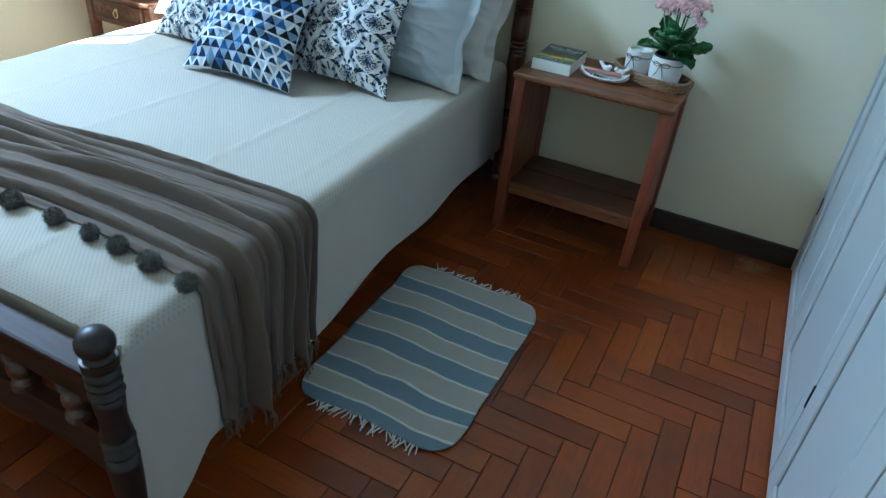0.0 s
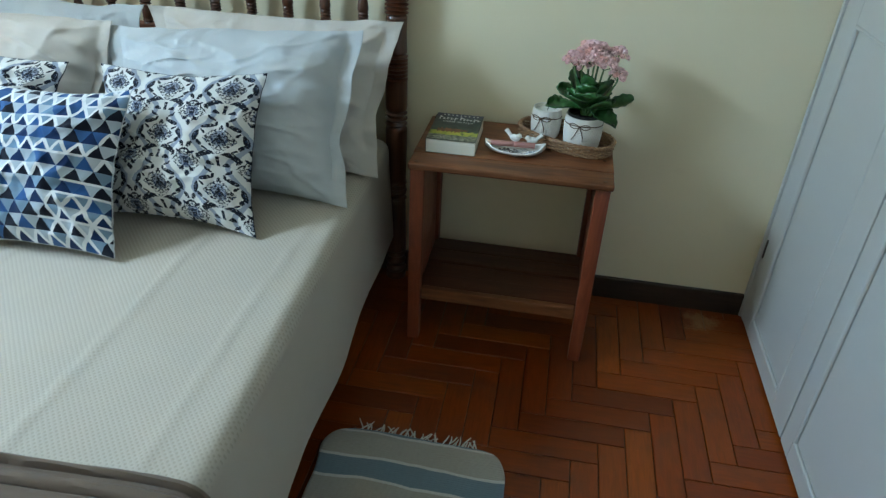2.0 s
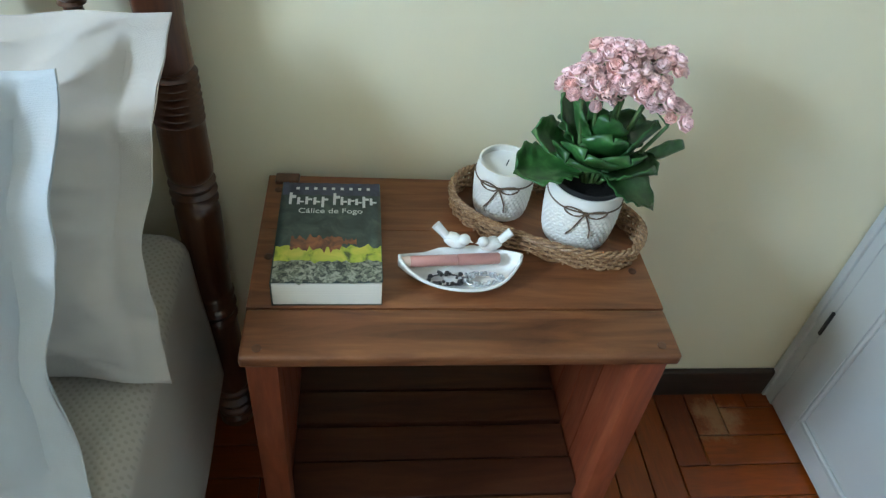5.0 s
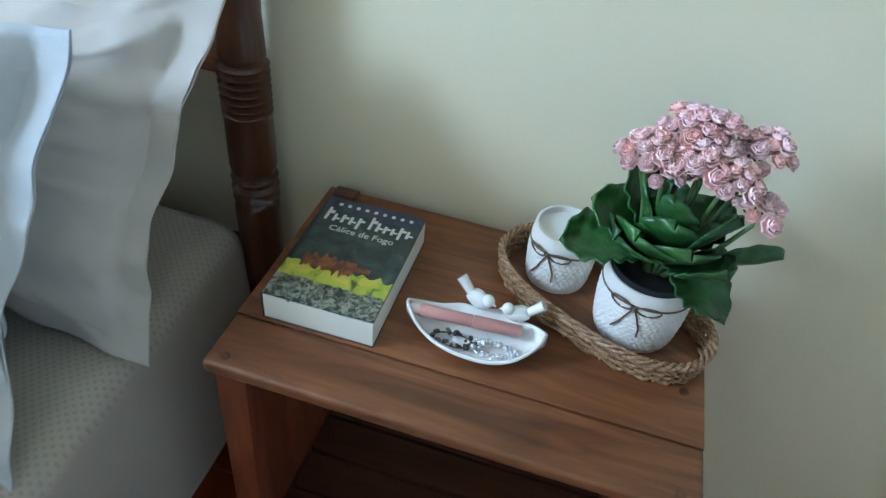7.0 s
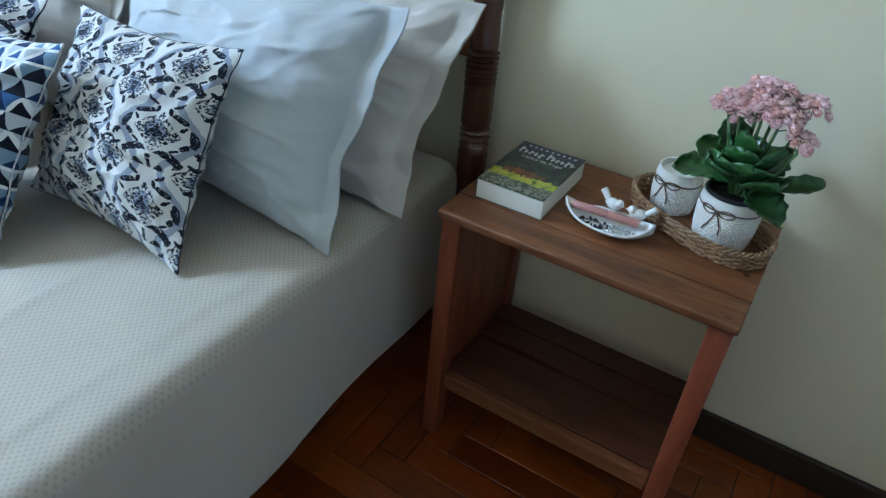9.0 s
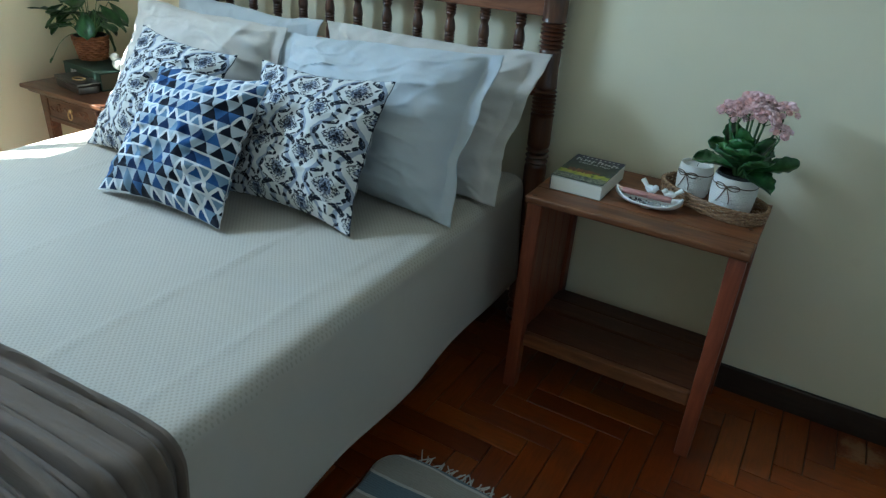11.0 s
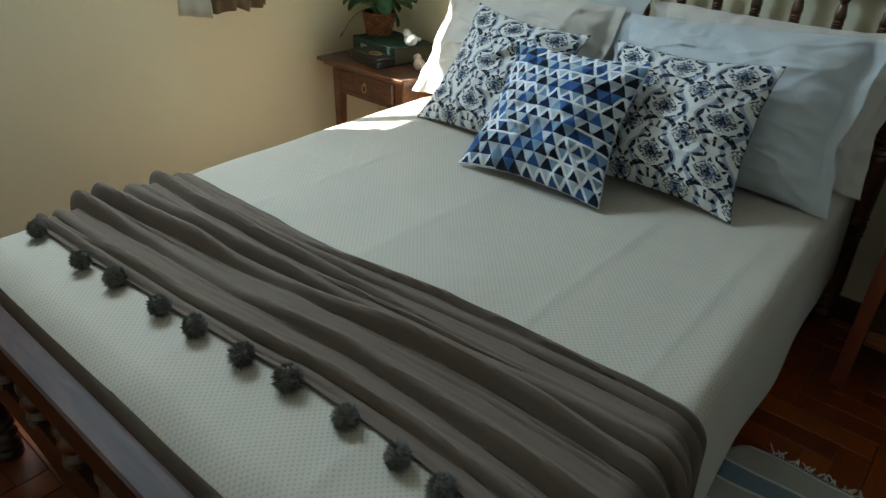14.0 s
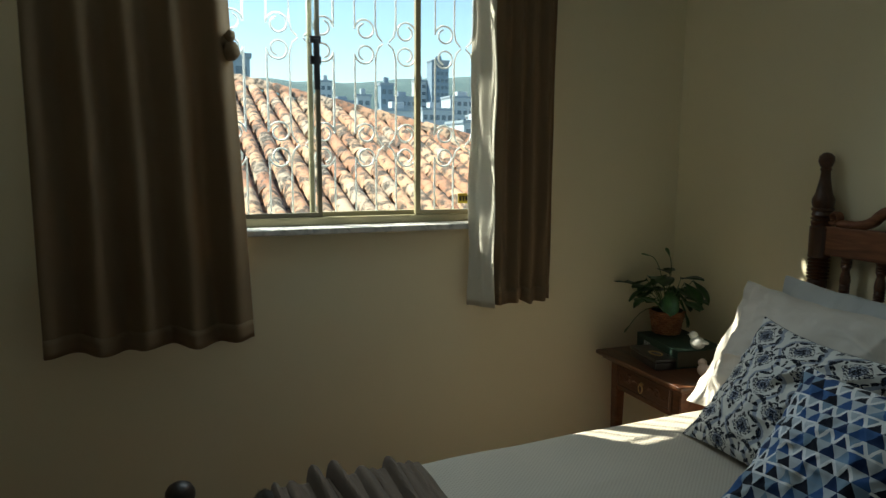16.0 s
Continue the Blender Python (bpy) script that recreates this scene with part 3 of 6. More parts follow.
def bedding():
    part_m = thing("mattress", "pale double mattress on the bed frame", "mattress")
    bm = box(BED_L + 0.035, BED_R - 0.05, BED_FOOT + 0.02, HEAD_END - 0.01, 0.32, BED_TOP - 0.016, 0.03, 3)
    for v in bm.verts:
        v.co.x += LEAN * (v.co.y - 0.8)
    part("body", bm, M_MATTRESS, part_m)
    cov = thing("bed_cover", "cream dimpled woven bed cover hanging down the sides", "bed cover")
    r = 0.035
    ys = [BED_FOOT + (HEAD_END - BED_FOOT) * j / 150 for j in range(151)]
    rows = [(ys[0], 0.2 * (1 - k / 8)) for k in range(8)] + [(ys[0] + 0.012, 0.0)] + [(y, 0.0) for y in ys[2:]]

    def where(u, v):
        y, drop = rows[round(v * (len(rows) - 1))]
        lo, hi = BED_L + r - 0.34, BED_R - r + hem(y)
        p = cover_at(lo + (hi - lo) * u, y)
        edge_x = lo + (hi - lo) * u
        if edge_x > BED_R - r:
            p.y -= 0.05 * smooth_step(BED_FOOT + 0.14, BED_FOOT, y) * smooth_step(0.02, 0.12, edge_x - (BED_R - r))
        if drop:
            x = lo + (hi - lo) * u
            over = max(x - (BED_R - r), (BED_L + r) - x)
            p.z -= drop * smooth_step(r * 1.2, 0, over)
        elif y > BED_FOOT:
            p.z -= 0.018 * smooth_step(BED_FOOT + 0.05, BED_FOOT, y)
        # long fold lines pressed into the cloth
        for fx, am in ((-1.22, 0.005), (-1.62, 0.0045), (-0.985, 0.004), (-1.98, 0.004)):
            p.z += am * math.exp(-((p.x - fx - 0.008 * math.sin(y * 3)) / 0.006) ** 2) * (1 if p.z > 0.5 else 0)
        return p
    cloth(part("fabric", grid(170, len(rows) - 1, where), M_SHEET, cov, "", True), 0.003)
    n = len(rows) - 1
    part("hem", tube([where(1.0, j / n) + Vector((0.001, 0, 0)) for j in range(8, n + 1)], 0.003, 6), M_SHEET, cov, "rolled lower hem", True)

    # throw across the foot end
    thr = thing("throw_blanket", "taupe fringed throw with pompoms laid across the foot of the bed", "blanket")

    def front(x):
        return 0.905 + 0.06 * smooth_step(-2.1, -1.35, x) - 0.012 * smooth_step(-1.1, -0.85, x) + 0.006 * math.sin(x * 9)

    def back(x):
        return 1.288 + 0.05 * smooth_step(-2.0, -0.9, x) + 0.008 * math.sin(x * 5)

    def folds(v, s):
        """Lopsided folds, steep towards the foot, that wander along the throw and die out in places."""
        h = 0.0
        wide = v + 0.03 * noise.noise((s * 1.5, v * 1.5, 2.0)) + 0.010 * noise.noise((s * 5, v * 3, 4.0))
        for c, w, a, k in ((0.05, 0.06, 0.012, 0.01), (0.15, 0.10, 0.018, 0.03), (0.27, 0.13, 0.030, -0.03), (0.47, 0.13, 0.032, 0.04), (0.64, 0.12, 0.026, -0.02), (0.78, 0.10, 0.022, 0.02), (0.88, 0.08, 0.014, 0.015), (0.955, 0.045, 0.012, 0.006)):
            c += 1.6 * k * math.sin(s * 2.1 + c * 9) + 0.03 * (s + 1.5)
            am = 1.2 * a * min(1.15, max(0.1, 0.7 + 1.6 * noise.noise((s * 1.3, c * 13, 5))))
            q = (wide - c) / w
            q = q / 0.62 if q > 0 else -q / 0.26
            if q < 1:
                h = max(h, am * (1 - q * q * (3 - 2 * q)) ** 0.9)
        # small tucks between the large folds
        for i in range(11):
            c = 0.06 + 0.088 * i + 0.035 * math.sin(s * (1.4 + 0.3 * (i % 3)) + i * 2.4) + 0.03 * (s + 1.5)
            am = 0.0055 * max(0.0, 0.35 + 1.9 * noise.noise((s * 1.8, i * 3.1, 9)))
            q = (wide - c) / 0.034
            q = q / 0.7 if q > 0 else -q / 0.35
            if q < 1:
                h += am * (1 - q * q * (3 - 2 * q))
        crease = 1 - min(1, 9 * abs(noise.noise((s * 2.2 + v, v * 15, 3))))
        return h + 0.0016 * crease + 0.0015 * noise.noise((s * 12, v * 30, 3))
    s0, s1 = BED_L + r - 0.22, BED_R - r + 0.385

    def throw_at(u, v):
        s = s0 + (s1 - s0) * u
        x = min(max(s, BED_L), BED_R)
        y = front(x) + (back(x) - front(x)) * v
        down = max(0, s - BED_R)
        y += (0.05 * (0.5 - v) - 0.02) * smooth_step(0, 0.3, down) * (1 if s > -1.5 else 0)
        return cover_at(s, y, 0.008 + folds(v, s) * (1 + 0.5 * smooth_step(0, 0.2, down)))
    cloth(part("fabric", grid(260, 170, throw_at), M_THROW, thr, "", True), 0.004)
    rng = random.Random(5)
    bm = bmesh.new()
    for i in range(120):
        v = i / 119
        a = throw_at(1.0, v)
        pts = [a + Vector((0.004, 0, 0.004))]
        for k in range(1, 5):
            pts.append(pts[-1] + Vector((rng.uniform(-0.004, 0.006), rng.uniform(-0.007, 0.007), -0.014)))
        tube(pts, [0.0022, 0.002, 0.0018, 0.0015, 0.001], 4, bm)
    part("fringe", bm, M_THROW, thr, "twisted hanging fringe")
    # pompoms: one tufted mesh, shared
    bm = bmesh.new()
    bmesh.ops.create_icosphere(bm, subdivisions=2, radius=0.019)
    for i in range(1500):
        z = rng.uniform(-1, 1)
        a = rng.uniform(0, 6.283)
        d = Vector((math.sqrt(1 - z * z) * math.cos(a), math.sqrt(1 - z * z) * math.sin(a), z))
        side = d.orthogonal().normalized() * 0.0015
        l = rng.uniform(0.020, 0.0265)
        tip = d * l + Vector((rng.uniform(-1, 1), rng.uniform(-1, 1), rng.uniform(-1, 1))) * 0.004
        up = d.cross(side)
        base = d * 0.012
        vs = [bm.verts.new(base + side), bm.verts.new(base - side * 0.5 + up * 0.8), bm.verts.new(base - side * 0.5 - up * 0.8), bm.verts.new(tip)]
        for k in range(3):
            bm.faces.new((vs[k], vs[(k + 1) % 3], vs[3]))
    me = None
    for x in (-2.184, -1.99, -1.88, -1.732, -1.628, -1.503, -1.398, -1.266, -1.155, -1.071, -0.976, -0.866):
        at = pose(x, front(x) - 0.018 + rng.uniform(-0.006, 0.006), BED_TOP + 0.023, rng.uniform(0, 360), rng.uniform(0, 360), rng.uniform(0, 360))
        if me is None:
            ob = part("pompom", bm, M_POM, thr)
            me = ob.data
        else:
            ob = new("pompom", me)
            ob.parent = thr
        sc = rng.uniform(0.88, 1.12)
        ob.matrix_basis = at @ Matrix.Diagonal((sc, sc, sc * 0.92, 1))


def pillow(name, label, corners, thick, mat, flange=0.0, seed=0, category="pillow", res=110, wrinkle=0.006, sag=0.045, group=""):
    """A stuffed pillow between four corners: bottom left, bottom right, top right, top left, as seen from the front."""
    ob = thing(name, label, category, group)
    bl, br, tr, tl = (Vector(c) for c in corners)
    nrm = (br - bl).cross(tl - bl).normalized()
    bm = bmesh.new()
    lay = bm.loops.layers.uv.verify()

    def base(u, v):
        return bl * (1 - u) * (1 - v) + br * u * (1 - v) + tr * u * v + tl * (1 - u) * v

    def at(u, v, side):
        a, b = 2 * u - 1, 2 * v - 1
        # edges draw in between the corners
        pa, pb = a * (1 - sag * (1 - b * b) * 1.2), b * (1 - sag * (1 - a * a))
        # slack edges wander a little
        pb += (0.05 if flange else 0.018) * noise.noise((u * 3.4 + seed, b * 0.7, 1.0)) * abs(b) ** 3 + (0.02 if flange else 0.0) * noise.noise((u * 12 + seed, b, 6.0)) * abs(b) ** 4
        pa += (0.025 if flange else 0.018) * noise.noise((v * 3.1 + seed, a * 0.7, 2.0)) * abs(a) ** 3 + (0.01 if flange else 0.0) * noise.noise((v * 10 + seed, a, 6.0)) * abs(a) ** 4
        if flange and a > 0:
            # the loose end is pinched in at mid height
            pa -= 0.055 * math.exp(-((v - 0.42 - 0.02 * math.sin(seed)) / 0.13) ** 2) * a ** 6
        p = base((pa + 1) / 2, (pb + 1) / 2)
        f = 1 - flange * 2
        ia, ib = min(1, abs(a) / f), abs(b)
        t = max(0, (1 - ia ** (3.0 if flange else 2.2)) * (1 - ib ** 2.2)) ** (0.75 if flange == 0 else 0.72)
        w = wrinkle * (0.8 * noise.noise((u * 3 + seed, v * 3, side * 3)) + 0.45 * noise.noise((u * 10 + seed, v * 8, 4 + side)) + 0.2 * noise.noise((u * 24 + seed, v * 17 + 6 * u, 2 + side)))
        w += wrinkle * 0.55 * (0.5 - min(1, 3.2 * abs(noise.noise((u * 4.5 + 2 * v + seed, v * 6.5 - u, 8 + side)))))
        # long pinched creases, gathered in patches
        for f, sl in ((7.0, 2.0), (11.0, -3.0)):
            patch = max(0.0, noise.noise((u * 2.2 + seed, v * 2.2, f)) + 0.15)
            w += wrinkle * 1.3 * patch * max(0.0, 1 - 7 * abs(noise.noise((u * f * 0.45 + sl * v + seed, v * f * 0.6 - u * sl * 0.5, 12 + side))))
        # creases that run in from the corners
        for cu, cv in ((0, 0), (1, 0), (1, 1), (0, 1)):
            du, dv = u - cu, v - cv
            rad = math.hypot(du, dv)
            ang = math.atan2(abs(dv), abs(du))
            w += wrinkle * 1.3 * (1 - abs(math.sin(ang * 5 + seed + 3 * noise.noise((rad * 3, cu + seed, cv)))) ** 0.5) * math.exp(-((rad - 0.22) / 0.14) ** 2)
        if flange:
            # short tucks that run down from the top seam, and in from the flange's stitching
            w += 0.011 * max(0.0, math.sin(u * 46 + seed + 4 * noise.noise((u * 5, seed, 1)))) * smooth_step(0.62, 0.97, v) * (0.4 + noise.noise((u * 7 + seed, 3, 3)))
            w += 0.007 * max(0.0, math.sin(v * 34 + seed + 4 * noise.noise((v * 5, seed, 2)))) * smooth_step(0.62, 0.98, ia) * (0.4 + noise.noise((v * 6 + seed, 5, 5)))
        edge = (1 - t)
        gather = wrinkle * 0.9 * math.sin((v if ia > ib else u) * 40 + seed + 5 * noise.noise((u * 3, v * 3, seed))) * smooth_step(0.35, 0.85, edge) * (0.2 + t)
        ripple = flange * 0.3 * noise.noise((u * 5 + seed, v * 5, 9)) * smooth_step(0.9, 1, edge)
        belly = thick * t * (1 + 0.12 * (0.45 - v))
        return p + nrm * (side * (belly / 2 + w * (0.15 + t)) + gather * 0.7 + ripple + side * 0.0015)
    for side in (1, -1):
        v = [[bm.verts.new(at(i / res, j / res, side)) for j in range(res + 1)] for i in range(res + 1)]
        for i in range(res):
            for j in range(res):
                idx = ((i, j), (i + 1, j), (i + 1, j + 1), (i, j + 1))
                f = bm.faces.new([v[a][b] for a, b in (idx if side > 0 else idx[::-1])])
                for loop, (a, b) in zip(f.loops, (idx if side > 0 else idx[::-1])):
                    loop[lay].uv = (a / res, b / res)
    bmesh.ops.remove_doubles(bm, verts=bm.verts, dist=0.0001)
    part("cushion_body" if not flange else "pillowcase", bm, mat, ob, "", True)
    # seam piping round the edge
    n = 40
    loop = [at(i / n, 0, 0) for i in range(n)] + [at(1, i / n, 0) for i in range(n)] + [at(1 - i / n, 1, 0) for i in range(n)] + [at(0, 1 - i / n, 0) for i in range(n)]
    part("seam", tube(loop, 0.0012, 5, closed=True), mat, ob, "stitched edge seam")
    return ob


def pillows():
    Z = BED_TOP + 0.012
    g = "sleeping pillows"
    pillow("pillow", "cream cotton pillow with a wide flange against the headboard", ((-1.62, 2.52, Z), (-0.882, 2.445, Z - 0.004), (-0.868, 2.69, 0.955), (-1.66, 2.68, 0.945)), 0.18, M_PIL_CREAM, 0.055, 3, group=g, wrinkle=0.014)
    pillow("pillow", "white flanged cotton pillow in front, coloured by sky light", ((-1.64, 2.33, Z), (-0.915, 2.258, Z - 0.004), (-0.935, 2.535, 0.965), (-1.69, 2.50, 0.93)), 0.25, M_PIL_SKYTINT, 0.055, 11, group=g, wrinkle=0.014)
    pillow("pillow", "white cotton pillow against the headboard, coloured by sky light", ((-2.30, 2.50, Z), (-1.66, 2.52, Z), (-1.67, 2.67, 0.94), (-2.355, 2.675, 0.96)), 0.16, M_PIL_SKYTINT, 0.05, 19, group=g)
    pillow("pillow", "cream cotton pillow lit by sunlight along its side", ((-2.36, 2.28, Z), (-1.66, 2.33, Z), (-1.66, 2.49, 0.945), (-2.345, 2.495, 0.958)), 0.24, M_PIL_CREAM, 0.05, 27, group=g, wrinkle=0.014)
    g = "scatter cushions"
    pillow("cushion", "white cushion with a dark blue damask print", ((-1.545, 2.07, Z), (-1.085, 2.052, Z), (-1.118, 2.285, 0.905), (-1.575, 2.285, 0.888)), 0.17, M_DAM, 0, 31, "cushion", 84, 0.012, 0.095, g)
    pillow("cushion", "white cushion with a dark blue damask print in the sun", ((-2.15, 2.08, Z), (-1.70, 2.04, Z), (-1.655, 2.27, 0.89), (-2.08, 2.29, 0.915)), 0.17, M_DAM, 0, 37, "cushion", 84, 0.012, 0.095, g)
    pillow("cushion", "navy grey and white triangle print cushion in front", ((-1.80, 1.868, Z), (-1.36, 1.885, Z), (-1.39, 2.125, 0.888), (-1.792, 2.118, 0.874)), 0.17, M_TRI, 0, 43, "cushion", 84, 0.012, 0.095, g)


bed()
bedding()
pillows()


# ---- rug ----
def rug_stripes(name):
    n = Nodes(name)
    uv = n.add("ShaderNodeSeparateXYZ")
    n.link(n.coords("UV"), uv.inputs[0])
    at = n.coords()
    wob = n.math("MULTIPLY_ADD", n.noise(at, 6, 2), 0.035, -0.0175)
    v = n.math("ADD", uv.outputs[1], wob)
    blue, beige, line = (0.17, 0.225, 0.265), (0.38, 0.355, 0.31), (0.6, 0.59, 0.56)
    stops = [(0.0, blue)]
    for k, edge in enumerate((0.064, 0.151, 0.237, 0.356, 0.46, 0.561, 0.668, 0.778, 0.874, 0.985)):
        stops += [(edge - 0.006, line), (edge + 0.006, beige if k % 2 == 0 else blue)]
    # two ramps, since one holds too few stops to show every band
    low, high = n.ramp(v, *stops[:13], flat=True), n.ramp(v, *stops[11:], flat=True)
    c = n.mix(n.math("GREATER_THAN", v, 0.60), low, high)
    rib = n.add("ShaderNodeTexWave", wave_type="BANDS", bands_direction="Y")
    n.link(at, rib.inputs["Vector"])
    rib.inputs["Scale"].default_value, rib.inputs["Distortion"].default_value = 48, 1.2
    rib.inputs["Detail"].default_value = 2
    thr = n.noise(n.coords("Object", (12, 160, 1)), 5, 3)
    c = n.hsv(c, 0.5, 1.0, n.math("MULTIPLY_ADD", thr, 0.5, 0.75))
    return n.done(c, 0.95, n.math("MULTIPLY_ADD", rib.outputs["Fac"], 0.7, thr), 0.5, 0.003, sheen=0.2, spec=0.1)


M_RUG = rug_stripes("striped cotton rug")
M_FRINGE = fabric("off white cotton thread", (0.62, 0.6, 0.56), 0.1)


def rug():
    ob = thing("rug", "small woven rug with blue and grey beige stripes on the parquet", "rug")
    x0, x1, y0, y1, rr = -0.897, -0.404, 1.262, 1.998, 0.085

    def at(u, v):
        x, y = x0 + (x1 - x0) * u, y0 + (y1 - y0) * v
        # rounded corners: pull the rows in
        cy = max(0, rr - min(y - y0, y1 - y)) / rr
        pull = rr * 0.85 * (1 - math.sqrt(max(0, 1 - cy * cy)))
        x = x0 + pull + (x1 - x0 - 2 * pull) * u
        x += 0.008 * noise.noise((y * 9, 1 if u > 0.5 else 5, 0)) - 0.02 * (v - 0.5) * (1 - u)
        y += 0.012 * noise.noise((x * 5, 3, v)) + 0.015 * (u - 0.5) * (0.5 - v)
        z = 0.006 + 0.005 * max(0, noise.noise((x * 7, y * 4, 2))) + 0.010 * math.exp(-((y - 1.43 - 0.25 * (x + 0.65)) / 0.02) ** 2) * math.exp(-((x + 0.62) / 0.1) ** 2)
        z += 0.012 * math.exp(-((y - y1 + 0.03) / 0.025) ** 2) * (0.6 + 0.4 * math.sin(x * 22))
        return Vector((x, y, z))
    cloth(part("woven_mat", grid(60, 84, at, uv=True), M_RUG, ob, "", True), 0.004)
    rng = random.Random(8)
    for v in (0.0, 1.0):
        bm = bmesh.new()
        for i in range(44):
            a = at(0.04 + 0.92 * i / 43 + rng.uniform(-0.01, 0.01), v)
            d = -1 if v == 0 else 1
            pts = [a + Vector((0, -d * 0.004, 0.002))]
            w = rng.uniform(-0.006, 0.006)
            l = rng.uniform(0.006, 0.015)
            for k in range(3):
                w += rng.uniform(-0.004, 0.004)
                pts.append(pts[-1] + Vector((w, d * l, 0.0)))
                pts[-1].z = max(0.003, pts[-1].z - 0.002 + rng.uniform(-0.001, 0.003))
            tube(pts, [0.0024, 0.002, 0.002, 0.0014], 5, bm)
        part("fringe", bm, M_FRINGE, ob, "knotted off-white fringe")


rug()


# ---- nightstand beside the wardrobe ----
NX0, NX1, NF, NB = -0.791, -0.211, 2.437, 2.814


def nightstand():
    ob = thing("nightstand", "reddish brown wooden nightstand with open front and slatted shelf", "nightstand")
    # top of three joined boards with a rounded front edge
    cut = (NF, NF + 0.085, NF + 0.245, NB)
    for k, (a, b) in enumerate(zip(cut, cut[1:])):
        bm = box(NX0, NX1, a + (0.0004 if k else 0), b - 0.0004, TOP_Z - 0.02, TOP_Z, 0.0007 if k else 0.006, 3)
        part("top_board", bm, M_TABLE, ob, "", True)
    lx = (NX0 + 0.005, NX1 - 0.047)
    for x in lx:
        for y in (NF + 0.014, NB - 0.056):
            bm = bmesh.new()
            front = y < 2.6
            k = -0.02 if front else 0.0
            bmesh.ops.create_cube(bm, size=1, matrix=Matrix.LocRotScale((x + 0.02, y + 0.02, (TOP_Z - 0.021) / 2), None, (0.042, 0.04, TOP_Z - 0.021)))
            for v in bm.verts:
                if v.co.z < 0.1:
                    v.co.y += k
                    v.co.x += (x + 0.02 - v.co.x) * 0.12
            bmesh.ops.bevel(bm, geom=bm.edges, offset=0.004, segments=2, profile=0.6, affect="EDGES")
            part("leg", bm, M_TABLE_V, ob, "", True)
    # side panels of upright boards between the legs
    for x in (lx[0] + 0.014, lx[1] + 0.014):
        for i in range(4):
            w = (NB - NF - 0.112) / 4
            y = NF + 0.055 + w * i
            part("side_board", box(x, x + 0.014, y + 0.0008, y + w - 0.0008, 0.14, TOP_Z - 0.021, 0.0015), M_TABLE_V, ob)
    part("top_rail", box(lx[0] + 0.043, lx[1] - 0.003, NB - 0.05, NB - 0.032, TOP_Z - 0.045, TOP_Z - 0.021, 0.002), M_TABLE, ob)
    part("shelf_rail", box(lx[0] + 0.042, lx[1] - 0.002, NF + 0.012, NF + 0.034, 0.152, 0.194, 0.004), M_TABLE, ob, "front rail of the shelf")
    w = (NB - NF - 0.09) / 4
    for i in range(4):
        y = NF + 0.038 + (w + 0.004) * i
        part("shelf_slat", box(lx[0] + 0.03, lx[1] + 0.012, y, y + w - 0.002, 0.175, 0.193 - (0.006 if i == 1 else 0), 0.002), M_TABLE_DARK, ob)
    part("corner_block", box(NX0 + 0.012, NX0 + 0.05, NB - 0.026, NB - 0.003, TOP_Z, TOP_Z + 0.008, 0.003), M_BEDWOOD, ob, "small dark wooden cleat")
    for x, y in ((-0.769, 2.453), (-0.236, 2.455), (-0.772, 2.62), (-0.236, 2.597), (-0.772, 2.775), (-0.236, 2.775)):
        part("dowel_plug", lathe([(0.0062, 0), (0.0062, 0.0012), (0.0045, 0.0016)], 12, (x, y, TOP_Z)), M_BEDWOOD, ob, "dark round dowel plug")


nightstand()


# ---- things on the nightstand ----
def printed(name, *stops, scale=20.0, rough=0.35):
    n = Nodes(name)
    at = n.coords()
    c = n.ramp(n.noise(at, scale, 4, 0.6, 0.8), *stops)
    return n.done(c, rough, coat=0.3)


M_COVER = printed("dark glossy book cover", (0.3, (0.012, 0.02, 0.02)), (0.5, (0.03, 0.05, 0.045)), (0.7, (0.07, 0.10, 0.08)), scale=30)
M_COVER_TOP = printed("navy cover band", (0.3, (0.02, 0.025, 0.05)), (0.7, (0.06, 0.07, 0.12)), scale=40)
M_COVER_GREEN = printed("yellow green cover print", (0.35, (0.04, 0.06, 0.02)), (0.46, (0.34, 0.40, 0.03)), (0.65, (0.55, 0.50, 0.06)), scale=35)
M_COVER_RED = printed("brown red cover print", (0.35, (0.10, 0.03, 0.015)), (0.6, (0.28, 0.09, 0.03)), scale=60)
M_COVER_CROWD = printed("mottled cover print", (0.4, (0.02, 0.025, 0.02)), (0.52, (0.16, 0.17, 0.12)), (0.6, (0.3, 0.3, 0.24)), scale=150)
M_SILVER = plain("silver print", (0.7, 0.71, 0.72), 0.35, 0.1)


def paper(name):
    n = Nodes(name)
    w = n.noise(n.coords("Object", (1, 1, 260)), 3, 3)
    c = n.mix(w, (0.70, 0.67, 0.57), (0.87, 0.85, 0.77))
    return n.done(c, 0.85, w, 0.3, 0.001)


M_PAPER = paper("page edges")


def words(name, text, size, material, parent, at, label=""):
    cu = bpy.data.curves.new(name, "FONT")
    cu.body, cu.size, cu.align_x, cu.extrude = text, size, "CENTER", 0.00015
    ob = new(name, cu)
    bpy.context.view_layer.update()
    me = bpy.data.meshes.new_from_object(ob)
    bpy.data.objects.remove(ob)
    me.materials.clear()
    me.materials.append(material)
    ob = new(name, me)
    ob.parent, ob.matrix_basis = parent, at
    return tagged(ob, label) if label else ob


